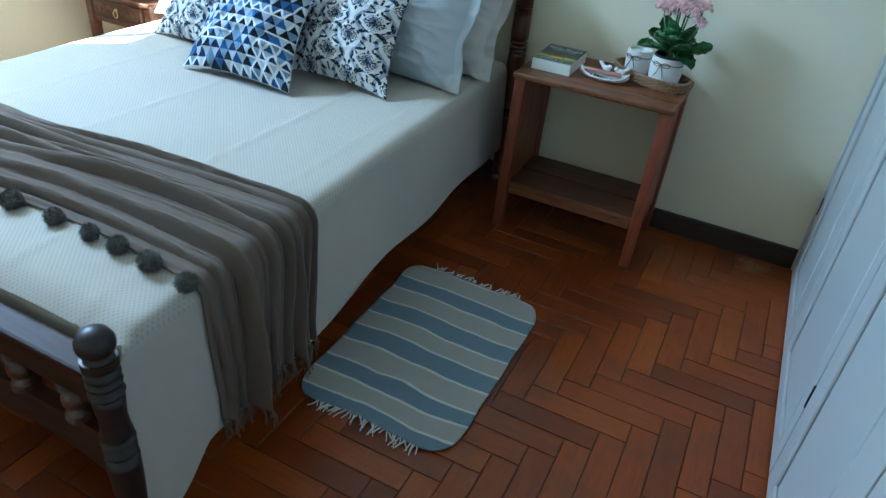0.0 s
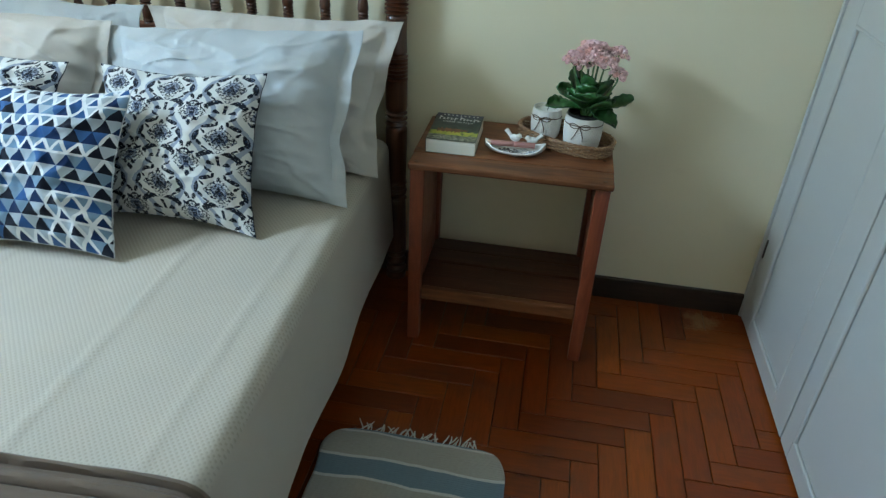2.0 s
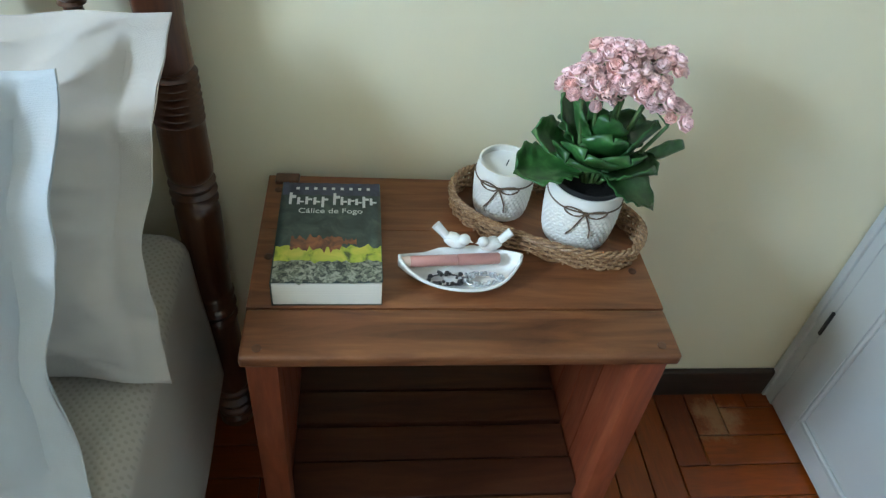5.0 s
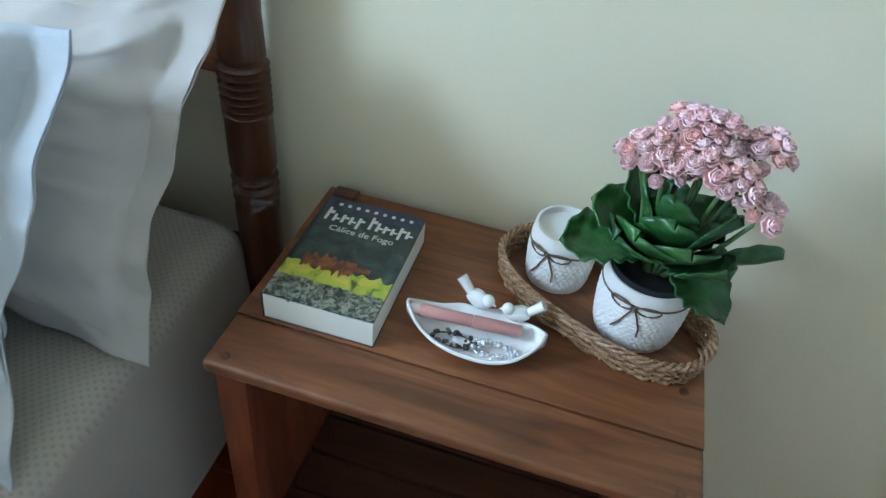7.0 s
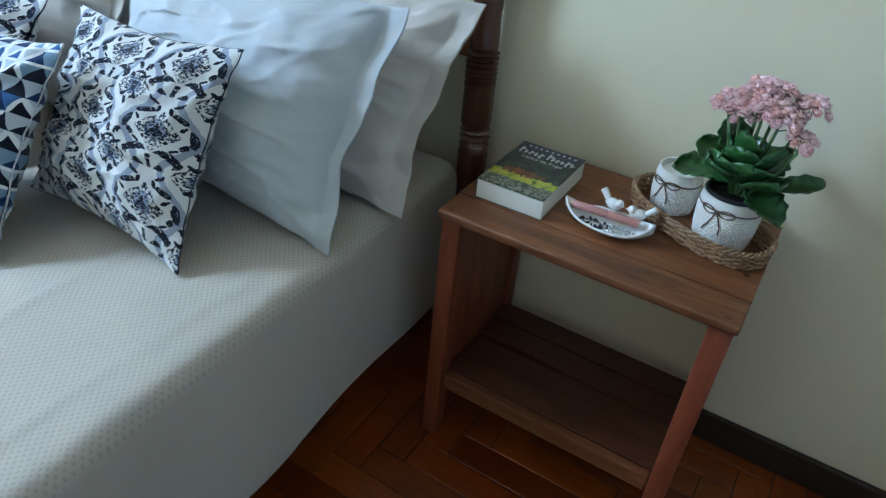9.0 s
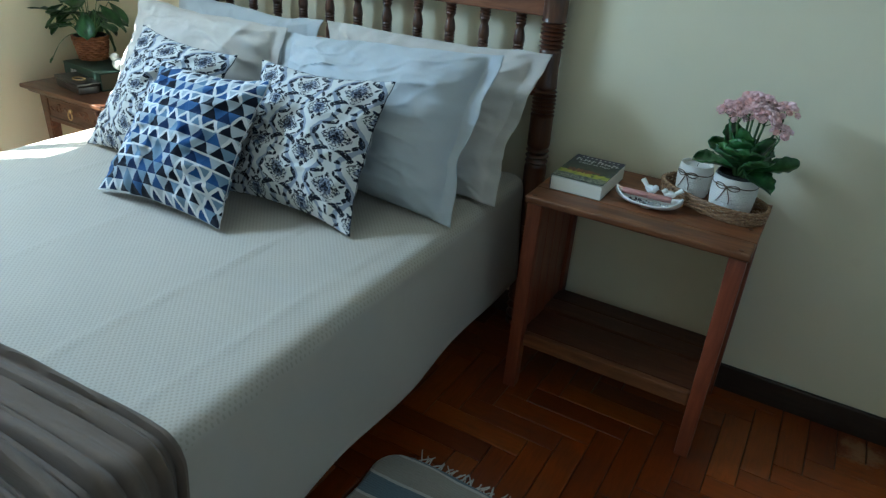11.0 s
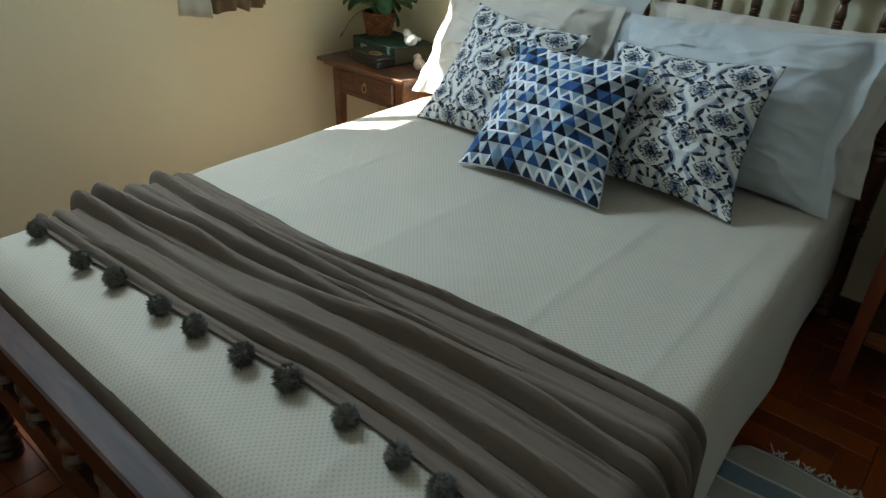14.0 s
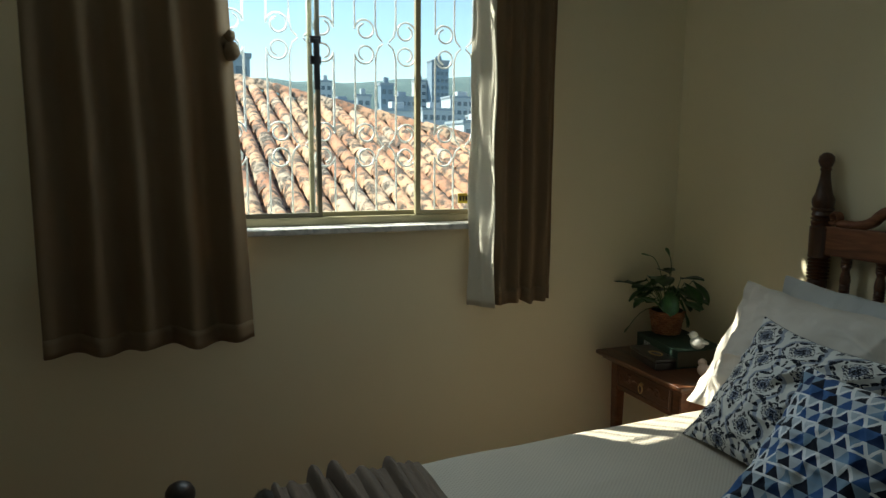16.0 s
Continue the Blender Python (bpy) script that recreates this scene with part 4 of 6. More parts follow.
def novel():
    W, L, T = 0.146, 0.213, 0.041
    ob = thing("book", "thick paperback novel with a dark green cover and pale page edges", "book", at=pose(-0.685, 2.633, TOP_Z, 0, 0, 0.5))
    part("page_block", box(-W / 2 + 0.001, W / 2 - 0.001, -L / 2 + 0.001, L / 2 - 0.001, 0.001, T - 0.001, 0.0008), M_PAPER, ob, "cream page block")
    bm = bmesh.new()
    n = 14

    def curl(u, v):
        # the cover's free lower corner lifts a little
        x, y = -W / 2 + W * u, -L / 2 + L * v
        return Vector((x, y, T + 0.0012 + 0.006 * max(0, u - 0.6) ** 2 * max(0, 0.5 - v) * 4))
    grid(n, n, curl, bm)
    cov = cloth(part("front_cover", bm, M_COVER, ob, "dark glossy printed cover", True), 0.0006)
    part("back_cover", box(-W / 2, W / 2, -L / 2, L / 2, 0, 0.0009), M_COVER, ob)
    part("spine", box(-W / 2 - 0.0008, -W / 2, -L / 2, L / 2, 0, T + 0.001, 0.0002), M_COVER, ob)

    def patch(name, mat, x0, x1, y0, y1, h, rag=0.0, seed=0):
        bm = bmesh.new()
        k = 24
        top = [(x0 + (x1 - x0) * i / k, y1 + rag * noise.noise((i * 0.6, seed, 0)) + rag * 0.6 * noise.noise((i * 1.9, seed, 2))) for i in range(k + 1)]
        low = [(x0 + (x1 - x0) * i / k, y0 + rag * noise.noise((i * 0.6, seed + 5, 0))) for i in range(k + 1)]
        a = [bm.verts.new((x, y, T + h + 0.006 * max(0, x / W + 0.5 - 0.6) ** 2 * max(0, 0.5 - (y / L + 0.5)) * 4)) for x, y in low]
        b = [bm.verts.new((x, y, T + h + 0.006 * max(0, x / W + 0.5 - 0.6) ** 2 * max(0, 0.5 - (y / L + 0.5)) * 4)) for x, y in top]
        for i in range(k):
            bm.faces.new((a[i], a[i + 1], b[i + 1], b[i]))
        part(name, bm, mat, cov)
    patch("cover_print", M_COVER_TOP, -W / 2 + 0.001, W / 2 - 0.001, L * 0.36, L * 0.498, 0.0022, 0.003, 1)
    patch("cover_print", M_COVER_GREEN, -W / 2 + 0.001, W / 2 - 0.001, -L * 0.34, -L * 0.17, 0.0022, 0.012, 2)
    patch("cover_print", M_COVER_CROWD, -W / 2 + 0.001, W / 2 - 0.001, -L * 0.497, -L * 0.31, 0.0024, 0.008, 3)
    patch("cover_print", M_COVER_RED, -W * 0.36, W * 0.12, -L * 0.2, -L * 0.08, 0.0026, 0.014, 4)
    patch("cover_print", M_COVER_RED, -W * 0.1, W * 0.26, -L * 0.15, -L * 0.105, 0.0027, 0.01, 6)
    # author line and title as plain bars
    for i in range(9):
        x = -W * 0.36 + W * 0.09 * i
        part("letter_bar", box(x, x + 0.005, L * 0.42, L * 0.446, T + 0.0023, T + 0.0027), M_SILVER, cov)
    rng = random.Random(3)
    for x0, count in ((-W * 0.42, 5), (W * 0.02, 6)):
        for i in range(count):
            x = x0 + i * (0.0118 if count == 5 else 0.0108)
            h = 0.027 if i == 0 else rng.uniform(0.014, 0.021)
            z = T + 0.0022
            part("title_bar", box(x, x + 0.0042, L * 0.255 - (0.006 if i == 4 else 0), L * 0.255 + h, z, z + 0.0006, 0.0002), M_SILVER, cov)
            part("title_bar", box(x + 0.0035, x + 0.0098, L * 0.255 + h * (0.3 if i % 2 else 0.55), L * 0.255 + h * (0.5 if i % 2 else 0.78), z, z + 0.0005), M_SILVER, cov)
    words("subtitle", "Cálice de Fogo", 0.0155, M_SILVER, cov, pose(0.0, L * 0.165, T + 0.0023), "silver subtitle lettering")


M_CERAMIC = plain("white glazed ceramic", (0.82, 0.82, 0.79), 0.22, 0.03, 12, 0.05, 0.0005, coat=0.3)
M_CERAMIC_PINK = plain("blush tinted ceramic", (0.66, 0.5, 0.42), 0.3, 0.15, 20)
M_CERAMIC_MATT = plain("matt white ceramic", (0.80, 0.77, 0.71), 0.5, 0.05, 14, 0.1)
M_TWINE = fabric("brown jute twine", (0.15, 0.10, 0.065), 0.3, 2000)
M_PINK = plain("dusty pink plastic", (0.52, 0.25, 0.22), 0.3, 0.08, 20, coat=0.4)
M_GLASSY = plain("clear crystal beads", (0.72, 0.74, 0.76), 0.12, 0.25, 60, metal=0.6)
M_DARKBEAD = plain("dark metal beads", (0.06, 0.055, 0.055), 0.3, 0.4, 60, metal=0.5)
M_SOIL = plain("black potting soil", (0.012, 0.010, 0.009), 0.95, 0.5, 60, 0.6, 0.004)


def bird(bm, at, s, flip=1):
    """A small ceramic bird joined into a mesh: body, head, tail."""
    for c, sc in (((0, 0, 0.012), (0.018, 0.011, 0.011)), ((0.014 * flip, 0, 0.02), (0.009, 0.0085, 0.0085)), ((-0.004 * flip, 0.008, 0.014), (0.011, 0.003, 0.006)), ((-0.004 * flip, -0.008, 0.014), (0.011, 0.003, 0.006))):
        bmesh.ops.create_uvsphere(bm, u_segments=14, v_segments=9, radius=1, matrix=at @ Matrix.LocRotScale(Vector(c) * s, None, Vector(sc) * s))
    a, b = at @ Vector((-0.012 * flip * s, 0, 0.014 * s)), at @ Vector((-0.032 * flip * s, 0, 0.03 * s))
    tube([a, a.lerp(b, 0.5), b], [0.006 * s, 0.0065 * s, 0.0075 * s], 8, bm)
    a, b = at @ Vector((0.022 * flip * s, 0, 0.02 * s)), at @ Vector((0.027 * flip * s, 0, 0.019 * s))
    tube([a, b], [0.0022 * s, 0.0003 * s], 6, bm)


def trinket_dish():
    yaw = 1.5
    ob = thing("trinket_dish", "white leaf shaped ceramic dish with two birds on its rim", "dish", at=pose(-0.500, 2.582, TOP_Z, 0, 0, yaw))
    L, Wd = 0.086, 0.043

    def at(u, v, lift=0.0):
        t = u * 2 - 1
        w = Wd * max(0.0, 1 - abs(t) ** 2.3) ** 0.8 * (1 + 0.18 * t)
        s = v * 2 - 1
        lip = 1 + 0.05 * math.sin(u * 22) * (s > 0)
        y = w * s * lip + 0.006 * t * t
        z = 0.004 + 0.016 * abs(s) ** 2.4 + 0.018 * abs(t) ** 5
        return Vector((L * t, y, z))
    cloth(part("dish", grid(48, 20, at), M_CERAMIC, ob, "", True), 0.004)
    part("foot", lathe([(0.022, 0), (0.026, 0.004), (0.02, 0.006)], 20), M_CERAMIC, ob)
    bm = bmesh.new()
    bird(bm, pose(-0.004, 0.043, 0.02, 0, 0, -28), 1.0, 1)
    part("bird_figure", bm, M_CERAMIC, ob, "", True)
    bm = bmesh.new()
    bird(bm, pose(0.048, 0.036, 0.02, 0, 0, 15), 0.95, -1)
    part("bird_figure", bm, M_CERAMIC, ob, "", True)
    # things that lie in the dish are things of their own
    g = thing("lip_gloss", "dusty pink capped cosmetic tube lying in the dish", "cosmetic tube")
    m = pose(-0.500, 2.582, TOP_Z, 0, 0, yaw)
    a, b = m @ Vector((-0.072, 0.006, 0.026)), m @ Vector((0.058, 0.014, 0.024))
    d = (b - a).normalized()
    part("cap", tube([a, a + d * 0.001, a + d * 0.067, a + d * 0.068], [0.0072, 0.0082, 0.0082, 0.0076], 18), M_PINK, g, "", True)
    part("barrel", tube([a + d * 0.0685, a + d * 0.0695, b - d * 0.002, b], [0.0072, 0.0085, 0.0085, 0.007], 18), M_PINK, g, "", True)
    part("clear_collar", tube([a - d * 0.012, a - d * 0.011, a], [0.006, 0.0078, 0.0078], 18), M_CERAMIC_PINK, g, "", True)
    rng = random.Random(12)
    for nm, lab, mat, c, count in (("bracelet", "tangle of clear crystal bead jewellery in the dish", M_GLASSY, (0.03, -0.018), 60), ("bracelet", "tangle of dark metal bead jewellery in the dish", M_DARKBEAD, (-0.022, -0.016), 46)):
        j = thing(nm, lab, "jewellery")
        bm = bmesh.new()
        for i in range(count):
            a = rng.uniform(0, 6.283)
            r = rng.uniform(0.3, 1) ** 0.5
            p = m @ Vector((c[0] + 0.032 * r * math.cos(a), c[1] + 0.013 * r * math.sin(a), 0.011 + rng.uniform(0, 0.006)))
            bmesh.ops.create_icosphere(bm, subdivisions=1, radius=rng.uniform(0.0018, 0.0038), matrix=Matrix.Translation(p))
        tube([m @ Vector((c[0] + 0.026 * math.cos(i * 0.5), c[1] + 0.011 * math.sin(i * 0.5), 0.011)) for i in range(13)], 0.001, 6, bm)
        part("bead_string", bm, mat, j)


def wicker(name):
    n = Nodes(name)
    at = n.coords("Object", (60, 60, 160))
    a = n.noise(at, 2.5, 4, 0.6, 0.6)
    c = n.ramp(a, (0.3, (0.13, 0.065, 0.03)), (0.5, (0.3, 0.17, 0.085)), (0.7, (0.5, 0.34, 0.19)))
    return n.done(c, 0.5, a, 0.3, 0.001)


M_WICKER = wicker("brown wicker")
TRAY = pose(-0.356, 2.700, TOP_Z, 0, 0, -27)


def tray():
    ob = thing("wicker_tray", "oval brown wicker tray with a woven rim", "tray", at=TRAY)
    A, B = 0.149, 0.076

    def oval(t, k=0.0):
        c, s = math.cos(t), math.sin(t)
        return Vector(((A + k) * math.copysign(abs(c) ** 0.8, c), (B + k) * math.copysign(abs(s) ** 0.85, s), 0))
    bm = bmesh.new()
    vs = [bm.verts.new(oval(2 * math.pi * i / 48, -0.006) + Vector((0, 0, 0.002))) for i in range(48)]
    f = bm.faces.new(vs)
    e = bmesh.ops.extrude_face_region(bm, geom=[f])
    bmesh.ops.translate(bm, verts=[v for v in e["geom"] if isinstance(v, bmesh.types.BMVert)], vec=(0, 0, 0.003))
    part("base", bm, M_TABLE, ob, "thin wooden base")
    # stakes, and strands that weave in and out of them
    N = 44
    for i in range(N):
        t = 2 * math.pi * i / N
        p = oval(t)
        part("stake", tube([p + Vector((0, 0, 0.001)), p + Vector((0, 0, 0.034))], 0.0018, 5), M_WICKER, ob)
    rng = random.Random(2)
    for k in range(6):
        ph = k * math.pi
        pts = []
        for i in range(N * 3):
            t = 2 * math.pi * i / (N * 3)
            w = 0.0032 * math.cos(t * N / 2 + ph)
            pts.append(oval(t, w + 0.0015 * k * 0.4) + Vector((0, 0, 0.005 + 0.0052 * k + 0.0008 * rng.uniform(-1, 1))))
        part("strand", tube(pts, 0.0027, 6, closed=True), M_WICKER, ob, "", True)
    for k in range(3):
        pts = []
        for i in range(150):
            t = 2 * math.pi * i / 150
            a = t * 18 + k * 2.094
            pts.append(oval(t, 0.004 + 0.0036 * math.cos(a)) + Vector((0, 0, 0.036 + 0.0033 * math.sin(a))))
        part("rim_strand", tube(pts, 0.0028, 6, closed=True), M_WICKER, ob, "", True)


def hobnail(r, h, prof, rows, around):
    """A pot's wall with rows of small raised dots in the lower part."""
    nu, nv = around * 5, rows * 5

    def at(u, v):
        z = h * v
        rr = r * prof(v)
        row = v * rows
        if 0.06 < v < 0.74:
            k = math.floor(row)
            a = u * around + (0.5 if k % 2 else 0)
            du, dv = (a - math.floor(a)) - 0.5, (row - k) - 0.5
            rr += 0.0017 * max(0, 1 - (du * du + dv * dv) * 5.2) ** 0.6
        t = 2 * math.pi * u
        return Vector((rr * math.cos(t), rr * math.sin(t), z))
    bm = grid(nu, nv, at)
    bmesh.ops.remove_doubles(bm, verts=bm.verts, dist=0.00005)
    return bm


def bow(parent, r, z, yaw, size=1.0):
    """Twine round a pot, tied in a bow on its front."""
    ring = [Vector((r * math.cos(a), r * math.sin(a), z + 0.0015 * math.sin(3 * a))) for a in (2 * math.pi * i / 40 for i in range(40))]
    part("twine", tube(ring, 0.0016, 6, closed=True), M_TWINE, parent, "", True)
    bm = bmesh.new()
    f = math.radians(yaw)
    out, side = Vector((math.cos(f), math.sin(f), 0)), Vector((-math.sin(f), math.cos(f), 0))

    def on(s, dz, off=0.002):
        a = f + s / r
        return Vector(((r + off) * math.cos(a), (r + off) * math.sin(a), z + dz))
    k = size
    for d in (1, -1):
        loop = [on(d * 0.003, 0)] + [on(d * k * (0.017 + 0.014 * math.cos(t)), k * (0.004 + 0.008 * math.sin(t)) - 0.004 * k, 0.003 + 0.002 * math.sin(t)) for t in (math.pi - 2 * math.pi * i / 16 for i in range(17))] + [on(0, 0)]
        tube(loop, 0.0013, 5, bm)
        tube([on(0, 0), on(d * 0.006 * k, -0.014 * k), on(d * 0.012 * k, -0.03 * k), on(d * (0.013 if d > 0 else 0.02) * k, -0.044 * k)], 0.0013, 5, bm)
    bmesh.ops.create_icosphere(bm, subdivisions=1, radius=0.0035, matrix=Matrix.Translation(on(0, 0)))
    part("bow", bm, M_TWINE, parent, "twine tied in a bow", True)


def leafy(name, dark, mid, light, rough=0.35, scale=40.0):
    n = Nodes(name)
    at = n.coords()
    c = n.ramp(n.noise(at, scale, 4, 0.6), (0.3, dark), (0.5, mid), (0.75, light))
    c = n.hsv(c, 0.5, 1.0, n.math("MULTIPLY_ADD", n.random(), 0.5, 0.75))
    m = n.done(c, rough, n.noise(at, 120, 3), 0.2, 0.001, coat=0.1)
    n.bsdf.inputs["Subsurface Weight"].default_value = 0.0
    return m


M_LEAF = leafy("dark green succulent leaf", (0.012, 0.05, 0.012), (0.03, 0.105, 0.022), (0.07, 0.19, 0.05))
M_STEM = leafy("green stem", (0.06, 0.13, 0.04), (0.11, 0.2, 0.07), (0.17, 0.27, 0.1), 0.5)


def petals(name):
    n = Nodes(name)
    at = n.coords("Object")
    d = n.add("ShaderNodeVectorMath", operation="LENGTH")
    n.link(at, d.inputs[0])
    c = n.ramp(n.math("MULTIPLY", d.outputs["Value"], 90.0), (0.1, (0.93, 0.80, 0.62)), (0.3, (0.96, 0.62, 0.60)), (0.95, (0.97, 0.62, 0.62)))
    r = n.random()
    c = n.mix(n.math("MULTIPLY", n.math("GREATER_THAN", r, 0.8), 0.45), c, (0.85, 0.52, 0.42))
    c = n.hsv(c, 0.5, n.math("MULTIPLY_ADD", r, 0.35, 0.62), n.math("MULTIPLY_ADD", r, 0.2, 1.05))
    return n.done(c, 0.75, n.noise(at, 300, 2), 0.1, 0.0005, spec=0.15)


M_PETAL = petals("pink petals")


def leaf_mesh(bm, base, tip, width, up, cup=0.25, scallop=0.05, droop=0.0, nu=14, nv=6, thick=0.0):
    """A broad leaf from base to tip; edges wavy, a midrib groove."""
    base, tip, up = Vector(base), Vector(tip), Vector(up)
    d = tip - base
    L = d.length
    d.normalize()
    side = d.cross(up).normalized()
    nrm = side.cross(d).normalized()

    def at(u, v):
        s = v * 2 - 1
        w = width * max(0.03, math.sin(math.pi * min(1, u ** 1.55)) ** 0.5 if 0 < u < 1 else 0.03)
        w *= 1 + scallop * math.sin(u * 34) * abs(s)
        z = cup * width * (abs(s) ** 1.6) - droop * L * (u ** 2) + 0.1 * width * math.sin(u * 7 + s * 2) * abs(s)
        return base + d * L * u + side * w * s + nrm * z
    rows = [[bm.verts.new(at(i / nu, j / nv)) for j in range(nv + 1)] for i in range(nu + 1)]
    for i in range(nu):
        for j in range(nv):
            bm.faces.new((rows[i][j], rows[i + 1][j], rows[i + 1][j + 1], rows[i][j + 1]))
    return bm


def kalanchoe():
    cx, cy = -0.308, 2.684
    z0 = TOP_Z + 0.006
    pot = thing("flower_pot", "white hobnail ceramic pot with a twine bow on the tray", "flower pot", at=pose(cx, cy, z0))
    prof = lambda v: 0.9 + 0.1 * math.sin(min(1, v * 1.6) * math.pi / 2) - 0.03 * smooth_step(0.8, 1, v)
    H, R = 0.098, 0.0565
    part("pot_wall", hobnail(R, H, prof, 17, 44), M_CERAMIC_MATT, pot, "", True)
    part("pot_rim", lathe([(R * 0.965, H - 0.001), (R * 0.97, H + 0.001), (R * 0.93, H + 0.001), (R * 0.92, H - 0.02), (R * 0.9, 0.01), (0.002, 0.008)], 48, cap=False), M_CERAMIC_MATT, pot, "", True)
    part("pot_base", lathe([(R * 0.88, 0), (R * 0.9, 0.002), (R * 0.88, 0.008)], 40), M_CERAMIC_MATT, pot)
    bow(pot, R * 1.0, H * 0.8, -103)
    inner = thing("nursery_pot", "black plastic inner pot with dark soil", "plant pot", at=pose(cx, cy, z0))
    part("liner", lathe([(R * 0.9, H - 0.03), (R * 0.9, H + 0.008), (R * 0.86, H + 0.008), (R * 0.85, H - 0.012)], 40, cap=False), M_BLACK, inner, "", True)
    part("soil", lathe([(0.001, H - 0.02), (R * 0.86, H - 0.02), (R * 0.85, H - 0.008), (0.03, H - 0.002), (0.001, H)], 30), M_SOIL, inner)
    plant = thing("kalanchoe", "potted plant with scalloped dark green leaves and pink blossoms", "potted plant", at=pose(cx, cy, z0 + H - 0.004))
    rng = random.Random(21)
    # leaves: (azimuth, elevation, length, half width, droop)
    spec = [(190, 14, 0.105, 0.05, 0.2), (168, 34, 0.095, 0.046, 0.05), (2, 16, 0.125, 0.030, -0.08), (-30, 10, 0.082, 0.044, 0.5), (-122, 46, 0.085, 0.042, 0.02), (-70, 44, 0.085, 0.04, 0.0), (-95, 64, 0.085, 0.036, 0.0), (30, 48, 0.09, 0.036, 0.0), (100, 42, 0.09, 0.04, 0.05), (140, 56, 0.105, 0.036, 0.0), (218, 38, 0.08, 0.042, 0.08), (60, 30, 0.09, 0.036, 0.1), (-28, 60, 0.105, 0.034, 0.0), (250, 74, 0.10, 0.03, 0.0), (-38, 30, 0.085, 0.04, 0.1), (185, 66, 0.115, 0.03, 0.0)]
    for az, el, L, w, dr in spec:
        a, e = math.radians(az + rng.uniform(-4, 4)), math.radians(el + rng.uniform(-4, 4))
        d = Vector((math.cos(a) * math.cos(e), math.sin(a) * math.cos(e), math.sin(e)))
        base = Vector((0.014 * math.cos(a), 0.014 * math.sin(a), 0.006 + 0.03 * math.sin(e)))
        up = (0, 0, 1) if el < 58 else (-math.cos(a), -math.sin(a), 0.3)
        if az == 2:
            up = (0, 0.75, 0.6)
        bm = leaf_mesh(bmesh.new(), base, base + d * L, w, up, 0.3, 0.10, dr, 34, 8)
        cloth(part("leaf", bm, M_LEAF, plant, "", True), 0.0024)
    # one rosette flower, shared
    bm = bmesh.new()
    for ring, (count, r, z, w, tilt) in enumerate(((7, 0.0080, -0.001, 0.0046, 0.35), (6, 0.0068, 0.001, 0.0042, 0.75), (5, 0.0056, 0.002, 0.0034, 1.1), (4, 0.0042, 0.003, 0.0026, 1.35))):
        for i in range(count):
            a = 2 * math.pi * (i + 0.5 * ring) / count
            c, s = math.cos(a), math.sin(a)
            tip = Vector((c * r * math.cos(tilt * 0.6), s * r * math.cos(tilt * 0.6), z + r * math.sin(tilt)))
            leaf_mesh(bm, (c * 0.0008, s * 0.0008, z - 0.001), tip, w, (0, 0, 1), 0.4, 0.0, 0.0, 5, 4)
    fl = None
    heads = [(-0.050, -0.02, 0.170, 0.030, 21), (-0.012, 0.012, 0.192, 0.032, 22), (0.030, -0.03, 0.168, 0.030, 19), (0.066, 0.02, 0.180, 0.028, 16), (0.072, -0.035, 0.142, 0.023, 12), (0.018, 0.015, 0.194, 0.024, 13), (0.002, -0.03, 0.176, 0.026, 14), (-0.03, -0.03, 0.161, 0.018, 8)]
    for hx, hy, hz, hr, count in heads:
        top = Vector((hx, hy, hz - 0.02))
        base = Vector((hx * 0.15, hy * 0.15, 0.0))
        part("stem", tube([base, base.lerp(top, 0.5) + Vector((hx * 0.08, hy * 0.08, 0.0)), top], [0.0042, 0.0034, 0.0024], 8), M_STEM, plant, "", True)
        for i in range(count):
            t = (i + 0.5) / count
            rr = hr * math.sqrt(t)
            a = i * 2.39996
            p = Vector((hx + rr * math.cos(a), hy + rr * math.sin(a), hz + hr * 0.75 * (1 - t) - 0.006 + rng.uniform(-0.004, 0.004)))
            d = (p - Vector((hx, hy, hz - hr * 1.0))).normalized()
            if i % 3 == 0:
                part("flower_stalk", tube([top, p - d * 0.002], [0.0014, 0.001], 5), M_STEM, plant)
            q = Vector((0, 0, 1)).rotation_difference(d)
            sc = rng.uniform(1.1, 1.75)
            if fl is None:
                fl = ob = part("flower", bm, M_PETAL, plant, "pink rosette blossom", True)
            else:
                ob = new("flower", fl.data)
                ob.parent = plant
                tagged(ob, "pink rosette blossom")
            ob.matrix_basis = Matrix.LocRotScale(p, q @ Euler((0, 0, rng.uniform(0, 6))).to_quaternion(), (sc, sc, sc))


